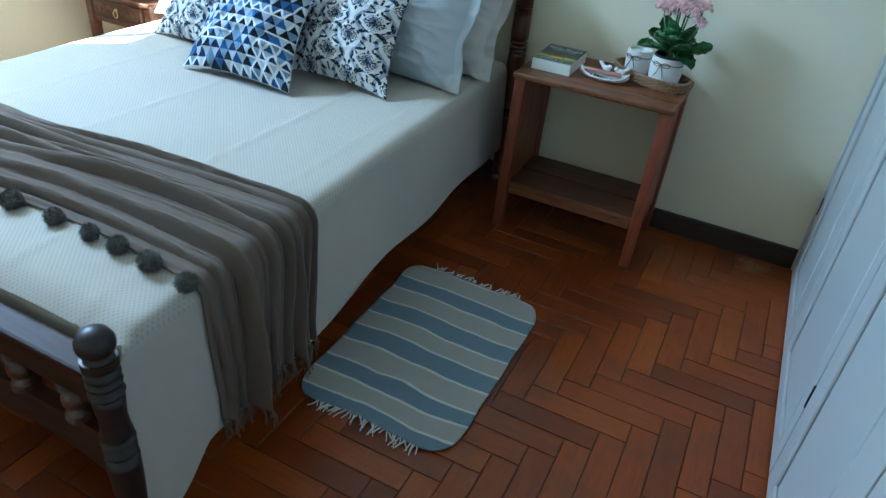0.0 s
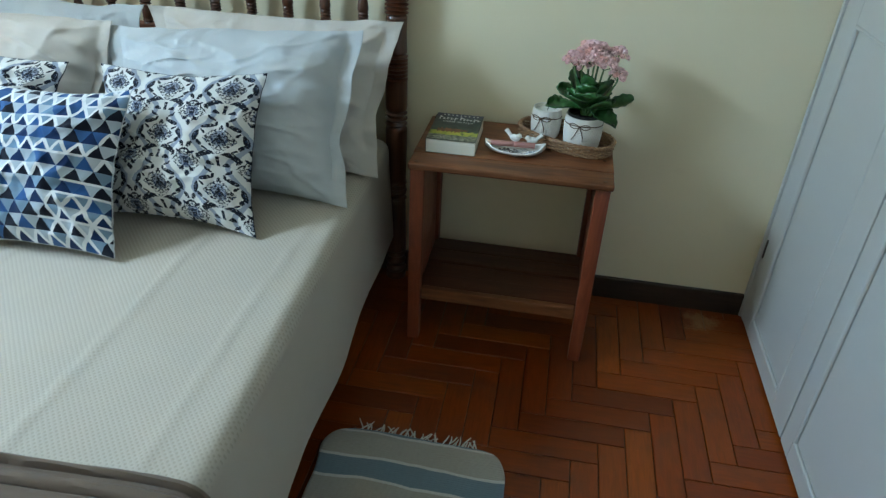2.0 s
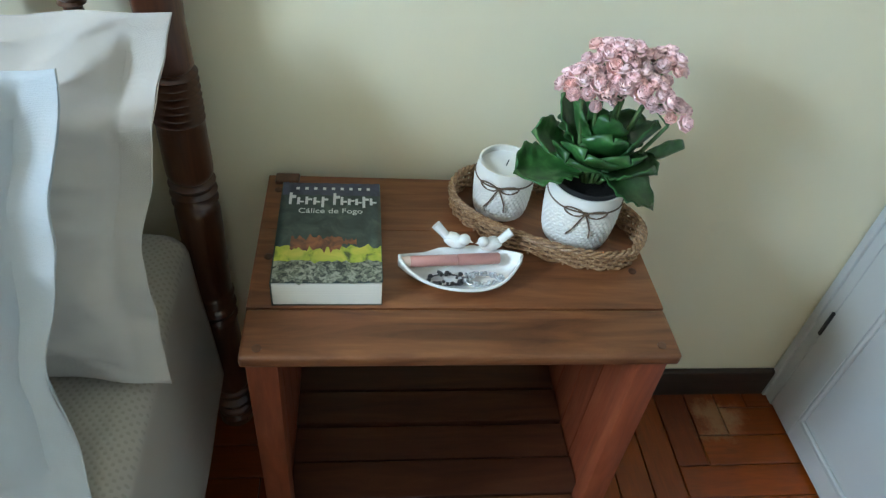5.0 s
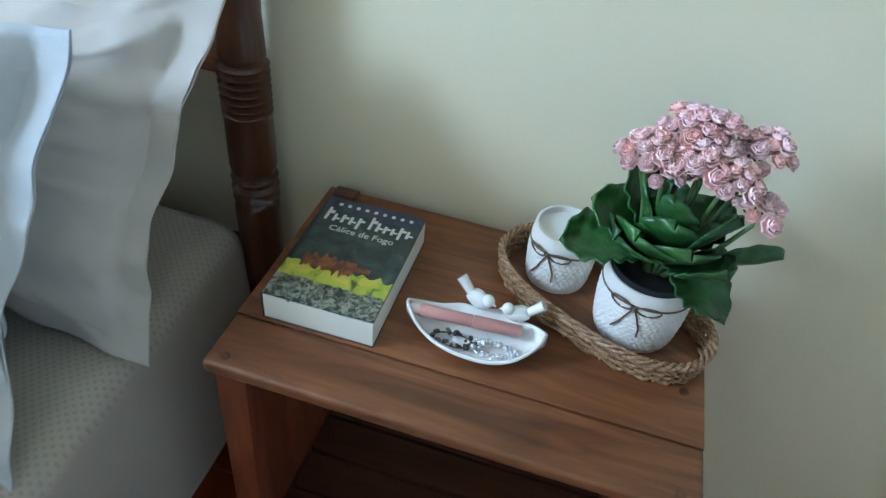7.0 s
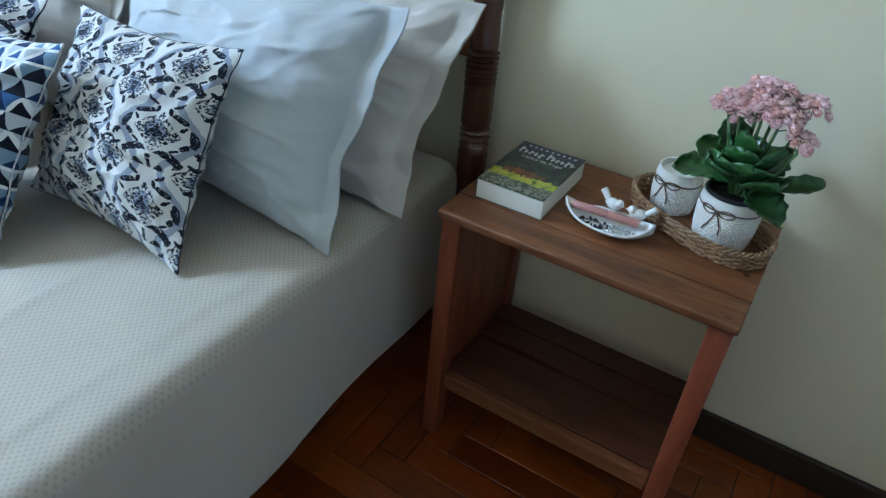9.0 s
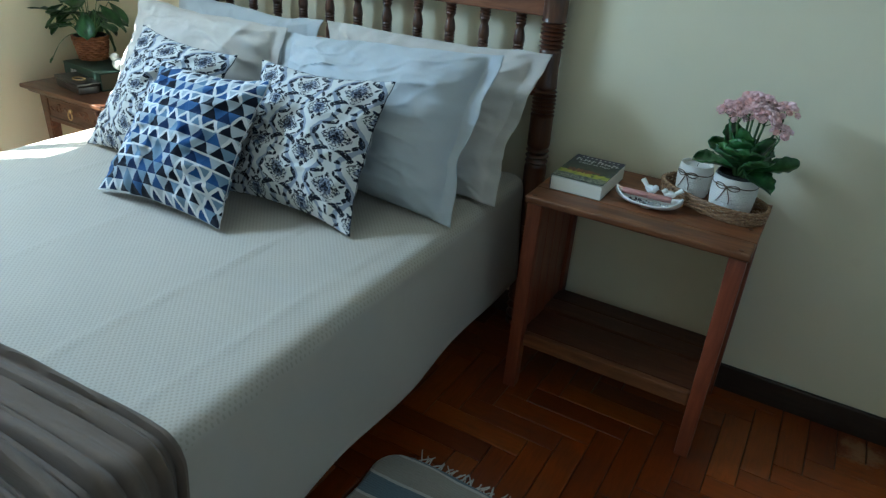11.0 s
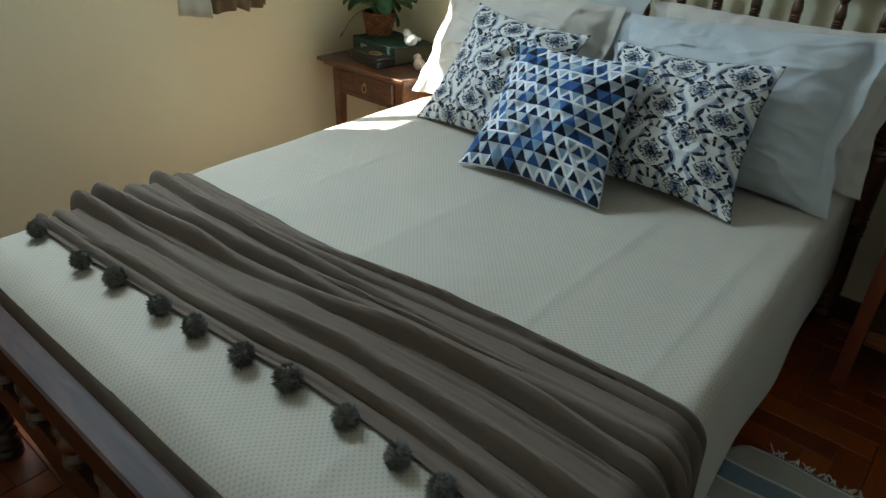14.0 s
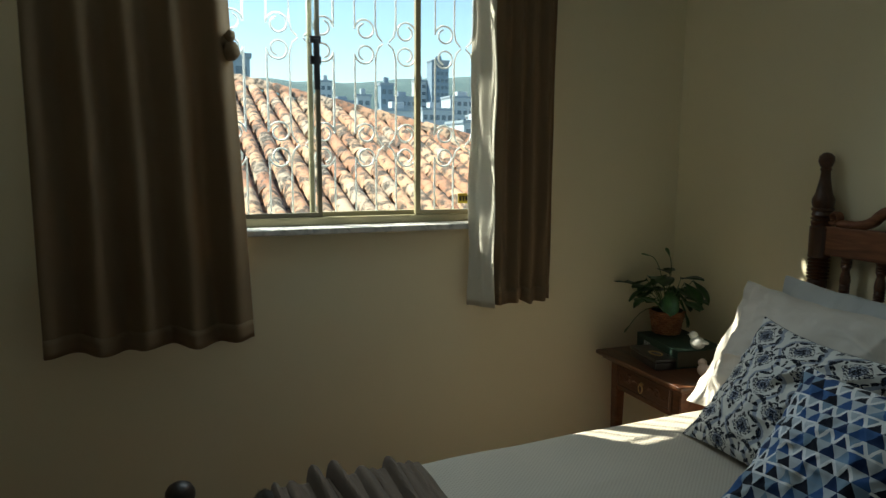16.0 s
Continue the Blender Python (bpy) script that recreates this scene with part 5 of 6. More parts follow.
def candle_jar():
    cx, cy = -0.420, 2.742
    ob = thing("candle_jar", "white hobnail ceramic candle jar with a twine bow", "candle jar", at=pose(cx, cy, TOP_Z + 0.006))
    R, H = 0.0455, 0.086
    prof = lambda v: 0.92 + 0.08 * math.sin(min(1, v * 1.5) * math.pi / 2) - 0.05 * smooth_step(0.8, 1, v)
    part("jar_wall", hobnail(R, H, prof, 14, 38), M_CERAMIC_MATT, ob, "", True)
    part("jar_rim", lathe([(R * 0.95, H - 0.001), (R * 0.945, H + 0.002), (R * 0.87, H + 0.002), (R * 0.86, H - 0.014)], 40, cap=False), M_CERAMIC_MATT, ob, "", True)
    part("jar_base", lathe([(R * 0.9, 0), (R * 0.92, 0.002), (R * 0.9, 0.006)], 40), M_CERAMIC_MATT, ob)
    part("wax", lathe([(0.001, H - 0.02), (R * 0.87, H - 0.02), (R * 0.86, H - 0.007), (R * 0.4, H - 0.0085), (0.001, H - 0.008)], 32), M_CERAMIC, ob, "white candle wax", True)
    part("wick", tube([(0, 0, H - 0.009), (0.001, 0, H - 0.002), (0.003, 0.001, H + 0.002)], 0.0008, 5), M_BLACK, ob, "short black wick")
    bow(ob, R * 1.0, H * 0.76, -110, 0.95)


novel()
trinket_dish()
tray()
candle_jar()
kalanchoe()


# ---- wardrobe ----
def wardrobe():
    ob = thing("wardrobe", "white painted built-in wardrobe with panelled doors and round knobs", "wardrobe")
    y0, y1, H = -0.62, NY - 0.004, 2.45
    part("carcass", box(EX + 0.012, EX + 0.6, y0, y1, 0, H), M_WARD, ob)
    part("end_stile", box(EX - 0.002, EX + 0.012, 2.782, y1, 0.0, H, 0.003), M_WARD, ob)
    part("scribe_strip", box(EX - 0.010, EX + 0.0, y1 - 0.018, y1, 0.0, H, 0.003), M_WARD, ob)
    W = 0.566
    for i in range(6):
        b = 2.778 - W * i
        a = b - W + 0.008
        x0, x1 = EX - 0.006, EX + 0.012
        # panels: the lower tall one and an upper one, each sunk behind a moulding
        opens = ((0.07, 1.048), (1.145, 2.06))
        pa, pb = a + (0.118 if i % 2 == 0 else 0.06), b - (0.085 if i % 2 == 0 else 0.066)
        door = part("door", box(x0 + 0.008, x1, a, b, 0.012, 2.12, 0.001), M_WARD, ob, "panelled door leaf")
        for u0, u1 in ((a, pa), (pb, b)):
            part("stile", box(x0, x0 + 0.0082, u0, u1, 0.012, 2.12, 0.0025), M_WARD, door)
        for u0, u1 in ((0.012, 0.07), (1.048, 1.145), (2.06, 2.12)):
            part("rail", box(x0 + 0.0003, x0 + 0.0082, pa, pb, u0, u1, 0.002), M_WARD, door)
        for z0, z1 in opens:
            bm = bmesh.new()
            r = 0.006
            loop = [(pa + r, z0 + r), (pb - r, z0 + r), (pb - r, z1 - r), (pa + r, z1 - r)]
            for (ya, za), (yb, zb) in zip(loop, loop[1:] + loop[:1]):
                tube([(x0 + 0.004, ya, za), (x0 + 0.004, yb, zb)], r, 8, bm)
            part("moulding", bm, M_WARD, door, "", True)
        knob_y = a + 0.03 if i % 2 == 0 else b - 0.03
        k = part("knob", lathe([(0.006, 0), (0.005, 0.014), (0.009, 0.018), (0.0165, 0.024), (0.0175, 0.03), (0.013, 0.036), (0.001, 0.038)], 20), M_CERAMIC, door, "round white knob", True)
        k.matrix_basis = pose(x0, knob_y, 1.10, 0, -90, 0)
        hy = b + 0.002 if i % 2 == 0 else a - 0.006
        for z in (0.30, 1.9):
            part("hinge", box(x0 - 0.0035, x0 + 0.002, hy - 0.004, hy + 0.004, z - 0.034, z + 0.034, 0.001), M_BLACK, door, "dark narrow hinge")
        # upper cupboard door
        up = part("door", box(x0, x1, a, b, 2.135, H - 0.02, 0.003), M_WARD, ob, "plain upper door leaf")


wardrobe()


# ---- window ----
M_FRAME = plain("olive beige window metal", (0.34, 0.31, 0.19), 0.45, 0.12, 14)
# frame metal in a much darker tone, for one sash and the curtain rod
M_FRAME_DARK = plain("dark window metal", (0.10, 0.09, 0.06), 0.5, 0.25, 20)
M_IRON = plain("white painted iron", (0.72, 0.73, 0.72), 0.45, 0.1, 30)


M_STICKER = plain("yellow sticker", (0.6, 0.5, 0.05), 0.5)


def marble(name):
    n = Nodes(name)
    at = n.coords("World")
    c = n.ramp(n.noise(at, 18, 6, 0.65, 1.5), (0.35, (0.42, 0.43, 0.42)), (0.5, (0.62, 0.62, 0.6)), (0.7, (0.72, 0.72, 0.7)))
    return n.done(c, 0.35, n.noise(at, 90, 2), 0.1, 0.001)


M_MARBLE = marble("pale marble")


def pane_glass(name):
    m = bpy.data.materials.new(name)
    m.use_nodes = True
    t = m.node_tree
    t.nodes.clear()
    out, mix = t.nodes.new("ShaderNodeOutputMaterial"), t.nodes.new("ShaderNodeMixShader")
    clear, gloss, fr = t.nodes.new("ShaderNodeBsdfTransparent"), t.nodes.new("ShaderNodeBsdfGlossy"), t.nodes.new("ShaderNodeFresnel")
    clear.inputs[0].default_value = (0.93, 0.96, 0.96, 1)
    gloss.inputs["Roughness"].default_value = 0.03
    fr.inputs[0].default_value = 1.45
    t.links.new(fr.outputs[0], mix.inputs[0])
    t.links.new(clear.outputs[0], mix.inputs[1])
    t.links.new(gloss.outputs[0], mix.inputs[2])
    t.links.new(mix.outputs[0], out.inputs[0])
    return m


M_PANE = pane_glass("window glass")
WY0, WY1, WZ0, WZ1 = 0.44, 2.03, 1.105, 2.36


def window():
    ob = structure(new("window_1"), "sliding metal window with four panes above a pale marble sill", "window")
    part("window_sill", box(WX - 0.16, WX + 0.028, WY0 - 0.03, WY1 + 0.03, WZ0 - 0.022, WZ0, 0.004), M_MARBLE, ob, "pale marble sill")
    x = -3.205
    for n, (a, b, c, d) in enumerate(((WY0 + 0.001, WY1 - 0.001, WZ0 + 0.0005, WZ0 + 0.03), (WY0 + 0.001, WY1 - 0.001, WZ1 - 0.035, WZ1 - 0.001), (WY0 + 0.001, WY0 + 0.03, WZ0 + 0.03, WZ1 - 0.035), (WY1 - 0.03, WY1 - 0.001, WZ0 + 0.03, WZ1 - 0.035))):
        part("window_frame", box(x - 0.035, x + 0.03, a, b, c, d, 0.003), M_FRAME, ob)
    for k, (a, b, off) in enumerate(((WY0 + 0.03, 0.845, -0.014), (0.815, 1.245, 0.010), (1.205, 1.645, -0.014), (1.615, WY1 - 0.03, 0.010))):
        z0, z1 = WZ0 + 0.031, WZ1 - 0.036
        sash = part("sash", bmesh_sash(x + off, a, b, z0, z1), M_FRAME_DARK if k == 1 else M_FRAME, ob, "sliding sash")
        pane = part("pane", box(x + off - 0.002, x + off + 0.002, a + 0.014, b - 0.014, z0 + 0.014, z1 - 0.014), M_PANE, sash, "clear glass pane")
        pane.visible_shadow = False
    st = part("sticker", box(x + 0.0125, x + 0.0132, 1.80, 1.86, 1.175, 1.215), M_STICKER, ob, "small yellow sticker on the glass")
    for i in range(4):
        part("letter_bar", box(x + 0.0133, x + 0.0138, 1.806 + 0.013 * i, 1.815 + 0.013 * i, 1.185, 1.205), M_BLACK, st)
    bm = box(x + 0.032, x + 0.05, 1.218, 1.238, 1.60, 1.78, 0.004)
    box(x + 0.03, x + 0.045, 1.205, 1.245, 1.69, 1.72, 0.003, bm=bm)
    box(x + 0.03, x + 0.045, 1.205, 1.245, 1.765, 1.79, 0.003, bm=bm)
    part("latch", bm, M_BLACK, ob, "black bolt latch")


def bmesh_sash(x, a, b, z0, z1):
    bm = bmesh.new()
    w, t = 0.016, 0.011
    box(x - t, x + t, a, a + w, z0, z1, 0.002, bm=bm)
    box(x - t, x + t, b - w, b, z0, z1, 0.002, bm=bm)
    box(x - t + 0.0005, x + t - 0.0005, a + w, b - w, z0, z0 + w, 0, bm=bm)
    box(x - t + 0.0005, x + t - 0.0005, a + w, b - w, z1 - w, z1, 0, bm=bm)
    return bm


def grille():
    ob = thing("window_grille", "white iron window grille with scrolled bars outside the glass", "window grille")
    x, p = -3.285, 0.083
    y = WY0 - 0.035
    bands = (1.405, 1.80)
    for z in (WZ0 + 0.008, WZ1 - 0.01):
        part("rail", box(x - 0.004, x + 0.004, WY0 - 0.1, WY1 + 0.1, z - 0.008, z + 0.008, 0.001), M_IRON, ob)
    for yy in (WY0 - 0.1, WY1 + 0.092):
        part("rail", box(x - 0.004, x + 0.026, yy, yy + 0.008, WZ0, WZ1, 0.001), M_IRON, ob)

    def curl(cy, cz, r, a0, turns, n=30):
        return [(x, cy + r * (1 - 0.45 * i / n) * math.cos(a0 + turns * i / n), cz + r * (1 - 0.45 * i / n) * math.sin(a0 + turns * i / n)) for i in range(n + 1)]
    levels = (WZ0 + 0.008, *bands, WZ1 - 0.01)
    k = 0
    while y < WY1 + 0.05:
        for s, (z0, z1) in enumerate(zip(levels, levels[1:])):
            lo, hi = (z0 + (0.075 if s else 0)), (z1 - (0.075 if s < 2 else 0))
            r = p / 2
            m = 1 if k % 2 == 0 else -1
            left, right = (y, y + p) if m > 0 else (y + p, y)
            # the bar that ends in scrolls at both bands, and the one that swings over to its neighbour
            pts = []
            if s:
                pts += curl((left + right) / 2, z0 + 0.045, r, math.pi if m > 0 else 0, -m * 7.6)[::-1]
            pts += [(x, left, lo), (x, left, hi)]
            if s < 2:
                pts += curl((left + right) / 2, z1 - 0.045, r, math.pi if m > 0 else 0, m * 7.6)
            part("bar", tube(pts, 0.0042, 6), M_IRON, ob, "", True)
            pts = [(x, right, lo if s else z0)]
            if s:
                pts = [(x, right + m * 0.028, z0 + 0.004), (x, right + m * 0.008, z0 + 0.025), (x, right, z0 + 0.06)]
            pts += [(x, right, hi)]
            if s < 2:
                pts += [(x, right + m * 0.002, z1 - 0.05), (x, right + m * 0.012, z1 - 0.02), (x, right + m * 0.032, z1 - 0.002)]
            part("bar", tube(pts, 0.0042, 6), M_IRON, ob, "", True)
        y += 2 * p
        k += 1


M_CURTAIN = fabric("taupe curtain cloth", (0.235, 0.168, 0.10), 0.12, 1500, 0.9, 0.03, 0.3, 0.25)
M_LINING = fabric("pale curtain lining", (0.78, 0.76, 0.66), 0.08, 1500, 0.9, 0.1, 0.25, 0.3)


def sheer(mat, share):
    """Lets part of the light through a cloth."""
    t = mat.node_tree
    out, bsdf = t.nodes["Material Output"], t.nodes["Principled BSDF"]
    mix, tr = t.nodes.new("ShaderNodeMixShader"), t.nodes.new("ShaderNodeBsdfTranslucent")
    mix.inputs[0].default_value = share
    src = bsdf.inputs["Base Color"].links[0].from_socket
    t.links.new(src, tr.inputs[0])
    t.links.new(bsdf.outputs[0], mix.inputs[1])
    t.links.new(tr.outputs[0], mix.inputs[2])
    t.links.new(mix.outputs[0], out.inputs[0])


sheer(M_CURTAIN, 0.2)
sheer(M_LINING, 0.2)


def curtains():
    rod = thing("curtain_rod", "plain metal curtain rod above the window", "curtain rod")
    part("rod", tube([(-3.0, 0.1, 2.47), (-3.0, 2.35, 2.47)], 0.011, 14), M_FRAME_DARK, rod, "", True)
    for y in (0.12, 1.25, 2.33):
        part("bracket", box(WX, -2.99, y - 0.008, y + 0.008, 2.452, 2.466, 0.002), M_FRAME_DARK, rod)

    def hang(name, label, y0, y1, z0, pleats, depth, seed, widen, mat_in):
        ob = thing(name, label, "curtain", "window curtains")

        def at(u, v):
            z = 2.478 - (2.478 - z0) * v
            y = y0 + (y1 - y0) * u
            y = y0 + (y - y0) * (1 - widen * (1 - v)) + 0.006 * noise.noise((u * 5, v * 2, seed))
            ph = u * pleats * 2 * math.pi + 0.8 * noise.noise((u * 3, v * 0.8, seed)) + seed
            w = depth * (0.55 + 0.45 * v) * math.sin(ph) * (0.7 + 0.5 * noise.noise((u * 4, 2, seed)))
            z += 0.006 * noise.noise((u * 9, 0, seed)) * v + 0.006 * math.sin(ph * 0.5) * v
            return Vector((-2.995 + w + 0.006 * noise.noise((u * 14, v * 5, seed)), y, z))
        cloth(part("cloth", grid(170, 60, at), M_CURTAIN, ob, "", True), 0.003)

        def hemline(u, v):
            p = at(u, 1 - 0.035 * v)
            return p + Vector((0.0045, 0, -0.003))
        cloth(part("hem", grid(170, 3, hemline), M_CURTAIN, ob, "doubled bottom hem", True), 0.002)
        if mat_in:
            def lin(u, v):
                z = 2.47 - (2.47 - z0 + 0.012) * v
                return Vector((-3.065 + 0.105 * u + 0.004 * math.sin(z * 9), y0 - 0.067 + 0.06 * u - 0.006 * math.sin(u * 11 + z * 2) + 0.004 * math.sin(z * 14 + u * 4), z))
            cloth(part("lining", grid(12, 60, lin), M_LINING, ob, "pale lining turned to the window", True), 0.002)
        return ob
    long = hang("curtain", "long taupe brown curtain with a knotted tie beside the window", 0.335, 0.965, 0.742, 4.5, 0.042, 1.0, 0.12, False)
    # the tie: two knots of cloth on the edge by the window
    bm = bmesh.new()
    for c, sc in (((0, 0, 0), (0.026, 0.026, 0.032)), ((0.006, -0.004, 0.044), (0.018, 0.017, 0.019)), ((0, -0.02, 0.025), (0.014, 0.024, 0.016))):
        bmesh.ops.create_uvsphere(bm, u_segments=22, v_segments=14, radius=1, matrix=Matrix.LocRotScale(Vector(c), None, Vector(sc)))
    for v in bm.verts:
        v.co *= 1 + 0.16 * noise.noise(v.co * 70)
    knot = part("tie_knot", bm, M_CURTAIN, long, "knotted cloth tie", True)
    knot.location = (-2.985, 0.918, 1.695)
    hang("curtain", "narrow gathered taupe curtain with a pale lining in the sun", 1.862, 2.125, 0.795, 4.2, 0.026, 4.0, 0.0, True)


# ---- outside ----
def clay(name):
    n = Nodes(name)
    at = n.coords("World")
    r = n.random()
    isl = n.add("ShaderNodeNewGeometry").outputs["Random Per Island"]
    k = n.math("FRACT", n.math("ADD", r, isl))
    base = n.ramp(k, (0.0, (0.36, 0.16, 0.09)), (0.35, (0.50, 0.26, 0.15)), (0.7, (0.58, 0.36, 0.22)), (1.0, (0.46, 0.36, 0.27)))
    moss = n.noise(at, 7, 6, 0.7, 0.6)
    c = n.mix(n.ramp(moss, (0.47, (0, 0, 0)), (0.56, (0.95, 0.95, 0.95))), base, (0.045, 0.036, 0.03))
    c = n.mix(n.ramp(n.noise(at, 40, 5, 0.7), (0.6, (0, 0, 0)), (0.72, (0.5, 0.5, 0.5))), c, (0.52, 0.46, 0.37))
    return n.done(c, 0.85, n.noise(at, 60, 4), 0.4, 0.006)


M_CLAY = clay("weathered clay tile")
M_RENDER = plain("pale house render", (0.6, 0.58, 0.52), 0.8, 0.12, 3)


def neighbour():
    """A hipped barrel-tile roof a few metres outside the window."""
    house = thing("neighbour_house", "neighbouring house with a weathered barrel tile roof", "house")
    PL = Vector((-12.44, 1.83, 2.46))
    down = Vector((1.0, 0.0, -0.30)).normalized()
    across = Vector((0.0, 1.0, 0.0))
    nrm = across.cross(down).normalized()
    if nrm.z < 0:
        nrm = -nrm
    hip = Vector((2.35, 1.97, -0.72)).normalized()
    P, E = 0.21, 0.36
    # under-layer: the roof deck
    bm = bmesh.new()
    a, b = PL - hip * 6.0, PL + hip * 8.0
    q = [a, b, b + down * ((-4.6 - b.x) / down.x), a + down * ((-4.6 - a.x) / down.x)]
    vs = [bm.verts.new(p - nrm * 0.05) for p in q]
    f = bm.faces.new(vs)
    e = bmesh.ops.extrude_face_region(bm, geom=[f])
    bmesh.ops.translate(bm, verts=[v for v in e["geom"] if isinstance(v, bmesh.types.BMVert)], vec=-nrm * 0.08)
    roof = part("roof", bm, M_CLAY, house, "weathered orange clay tile roof")
    part("wall", box(-15.5, -5.4, -4.5, 8.6, -3.5, 0.1), M_RENDER, house, "pale rendered wall")

    def tile(bm, up=True, r=0.088, length=0.43):
        rows = []
        for k in range(4):
            t = k / 3
            rr = r * (0.86 + 0.18 * t)
            ring = []
            for i in range(7):
                a = math.pi * i / 6
                ring.append((rr * math.cos(a), length * t, rr * math.sin(a) * (1.05 if up else -0.75)))
            rows.append(ring)
        top = [[bm.verts.new(v) for v in ring] for ring in rows]
        low = [[bm.verts.new((v[0] * 0.84, v[1], v[2] - (0.013 if up else 0.012))) for v in ring] for ring in rows]
        for lay in (top, low):
            for a, b in zip(lay, lay[1:]):
                for i in range(6):
                    bm.faces.new((a[i], a[i + 1], b[i + 1], b[i]))
        for i in range(6):
            bm.faces.new((top[3][i], top[3][i + 1], low[3][i + 1], low[3][i]))
        return bm
    frame_m = Matrix((across, down, nrm)).transposed().to_4x4()
    cover_me = part("tile", tile(bmesh.new()), M_CLAY, roof, "", True)
    cover = cover_me.data
    rng = random.Random(9)
    spots = []
    hx = across.dot(hip)
    hd = down.dot(hip)
    for i in range(-13, 30):
        u = i * P
        start = u / hx * hd            # where this column meets the hip
        for j in range(0, 26):
            d = start + 0.05 + j * E
            c = PL + across * u + down * d
            if c.x > -4.7 or c.y < -0.6 or c.y > 7.6 or c.z < -0.6:
                continue
            spots.append((u, d, c))
    spots.sort(key=lambda s: -s[2].x)
    rest = bmesh.new()
    first = True
    for k, (u, d, c) in enumerate(spots):
        m = Matrix.Translation(c + nrm * (0.03 + rng.uniform(-0.006, 0.006))) @ frame_m @ pose(0, 0, 0, -4.0 + rng.uniform(-0.7, 0.7), rng.uniform(-2, 2), rng.uniform(-2.2, 2.2))
        if k < 290:
            ob = cover_me if first else new("tile", cover)
            first = False
            ob.parent, ob.matrix_basis = roof, m
        else:
            me = cover.copy()
            me.transform(m)
            rest.from_mesh(me)
            bpy.data.meshes.remove(me)
        # the channel tile beside it
        t2 = bmesh.new()
        tile(t2, False, 0.08, 0.42)
        me = bpy.data.meshes.new("tmp")
        t2.to_mesh(me)
        t2.free()
        me.transform(Matrix.Translation(c + across * P / 2 + nrm * 0.005) @ frame_m)
        rest.from_mesh(me)
        bpy.data.meshes.remove(me)
    tagged(part("tile_field", rest, M_CLAY, roof, "further clay tiles and channels", True), kind="stuff")
    cap_me = None
    hf = Matrix((hip.cross(Vector((0, 0, 1))).normalized(), hip, hip.cross(Vector((0, 0, 1))).normalized().cross(hip))).transposed().to_4x4()
    for k in range(30):
        p = PL + hip * (-4.4 + k * 0.4)
        m = Matrix.Translation(p + Vector((0, 0, 0.075 + rng.uniform(-0.008, 0.008)))) @ hf @ pose(0, 0, 0, -6.0, 0, rng.uniform(-3, 3))
        if cap_me is None:
            ob = part("ridge_tile", tile(bmesh.new(), True, 0.12, 0.46), M_CLAY, roof, "", True)
            cap_me = ob.data
        else:
            ob = new("ridge_tile", cap_me)
            ob.parent = roof
        ob.matrix_basis = m


# tower walls and windows carry the bluish haze of distance in their colours
M_TOWER = [plain("hazed tower render " + t, c, 0.8, 0.06, 0.05) for t, c in (("white", (0.44, 0.48, 0.52)), ("grey", (0.28, 0.33, 0.38)), ("blue", (0.2, 0.27, 0.34)))]
M_TOWER_WIN = plain("hazed tower windows", (0.11, 0.15, 0.19), 0.2, 0.2, 0.2)


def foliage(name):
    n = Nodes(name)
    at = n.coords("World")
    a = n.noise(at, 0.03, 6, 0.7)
    # greens pulled towards blue grey: distance haze put into the colour
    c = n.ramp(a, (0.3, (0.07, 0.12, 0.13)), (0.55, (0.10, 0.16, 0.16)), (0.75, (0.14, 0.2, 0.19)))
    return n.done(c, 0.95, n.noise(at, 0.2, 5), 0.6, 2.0)


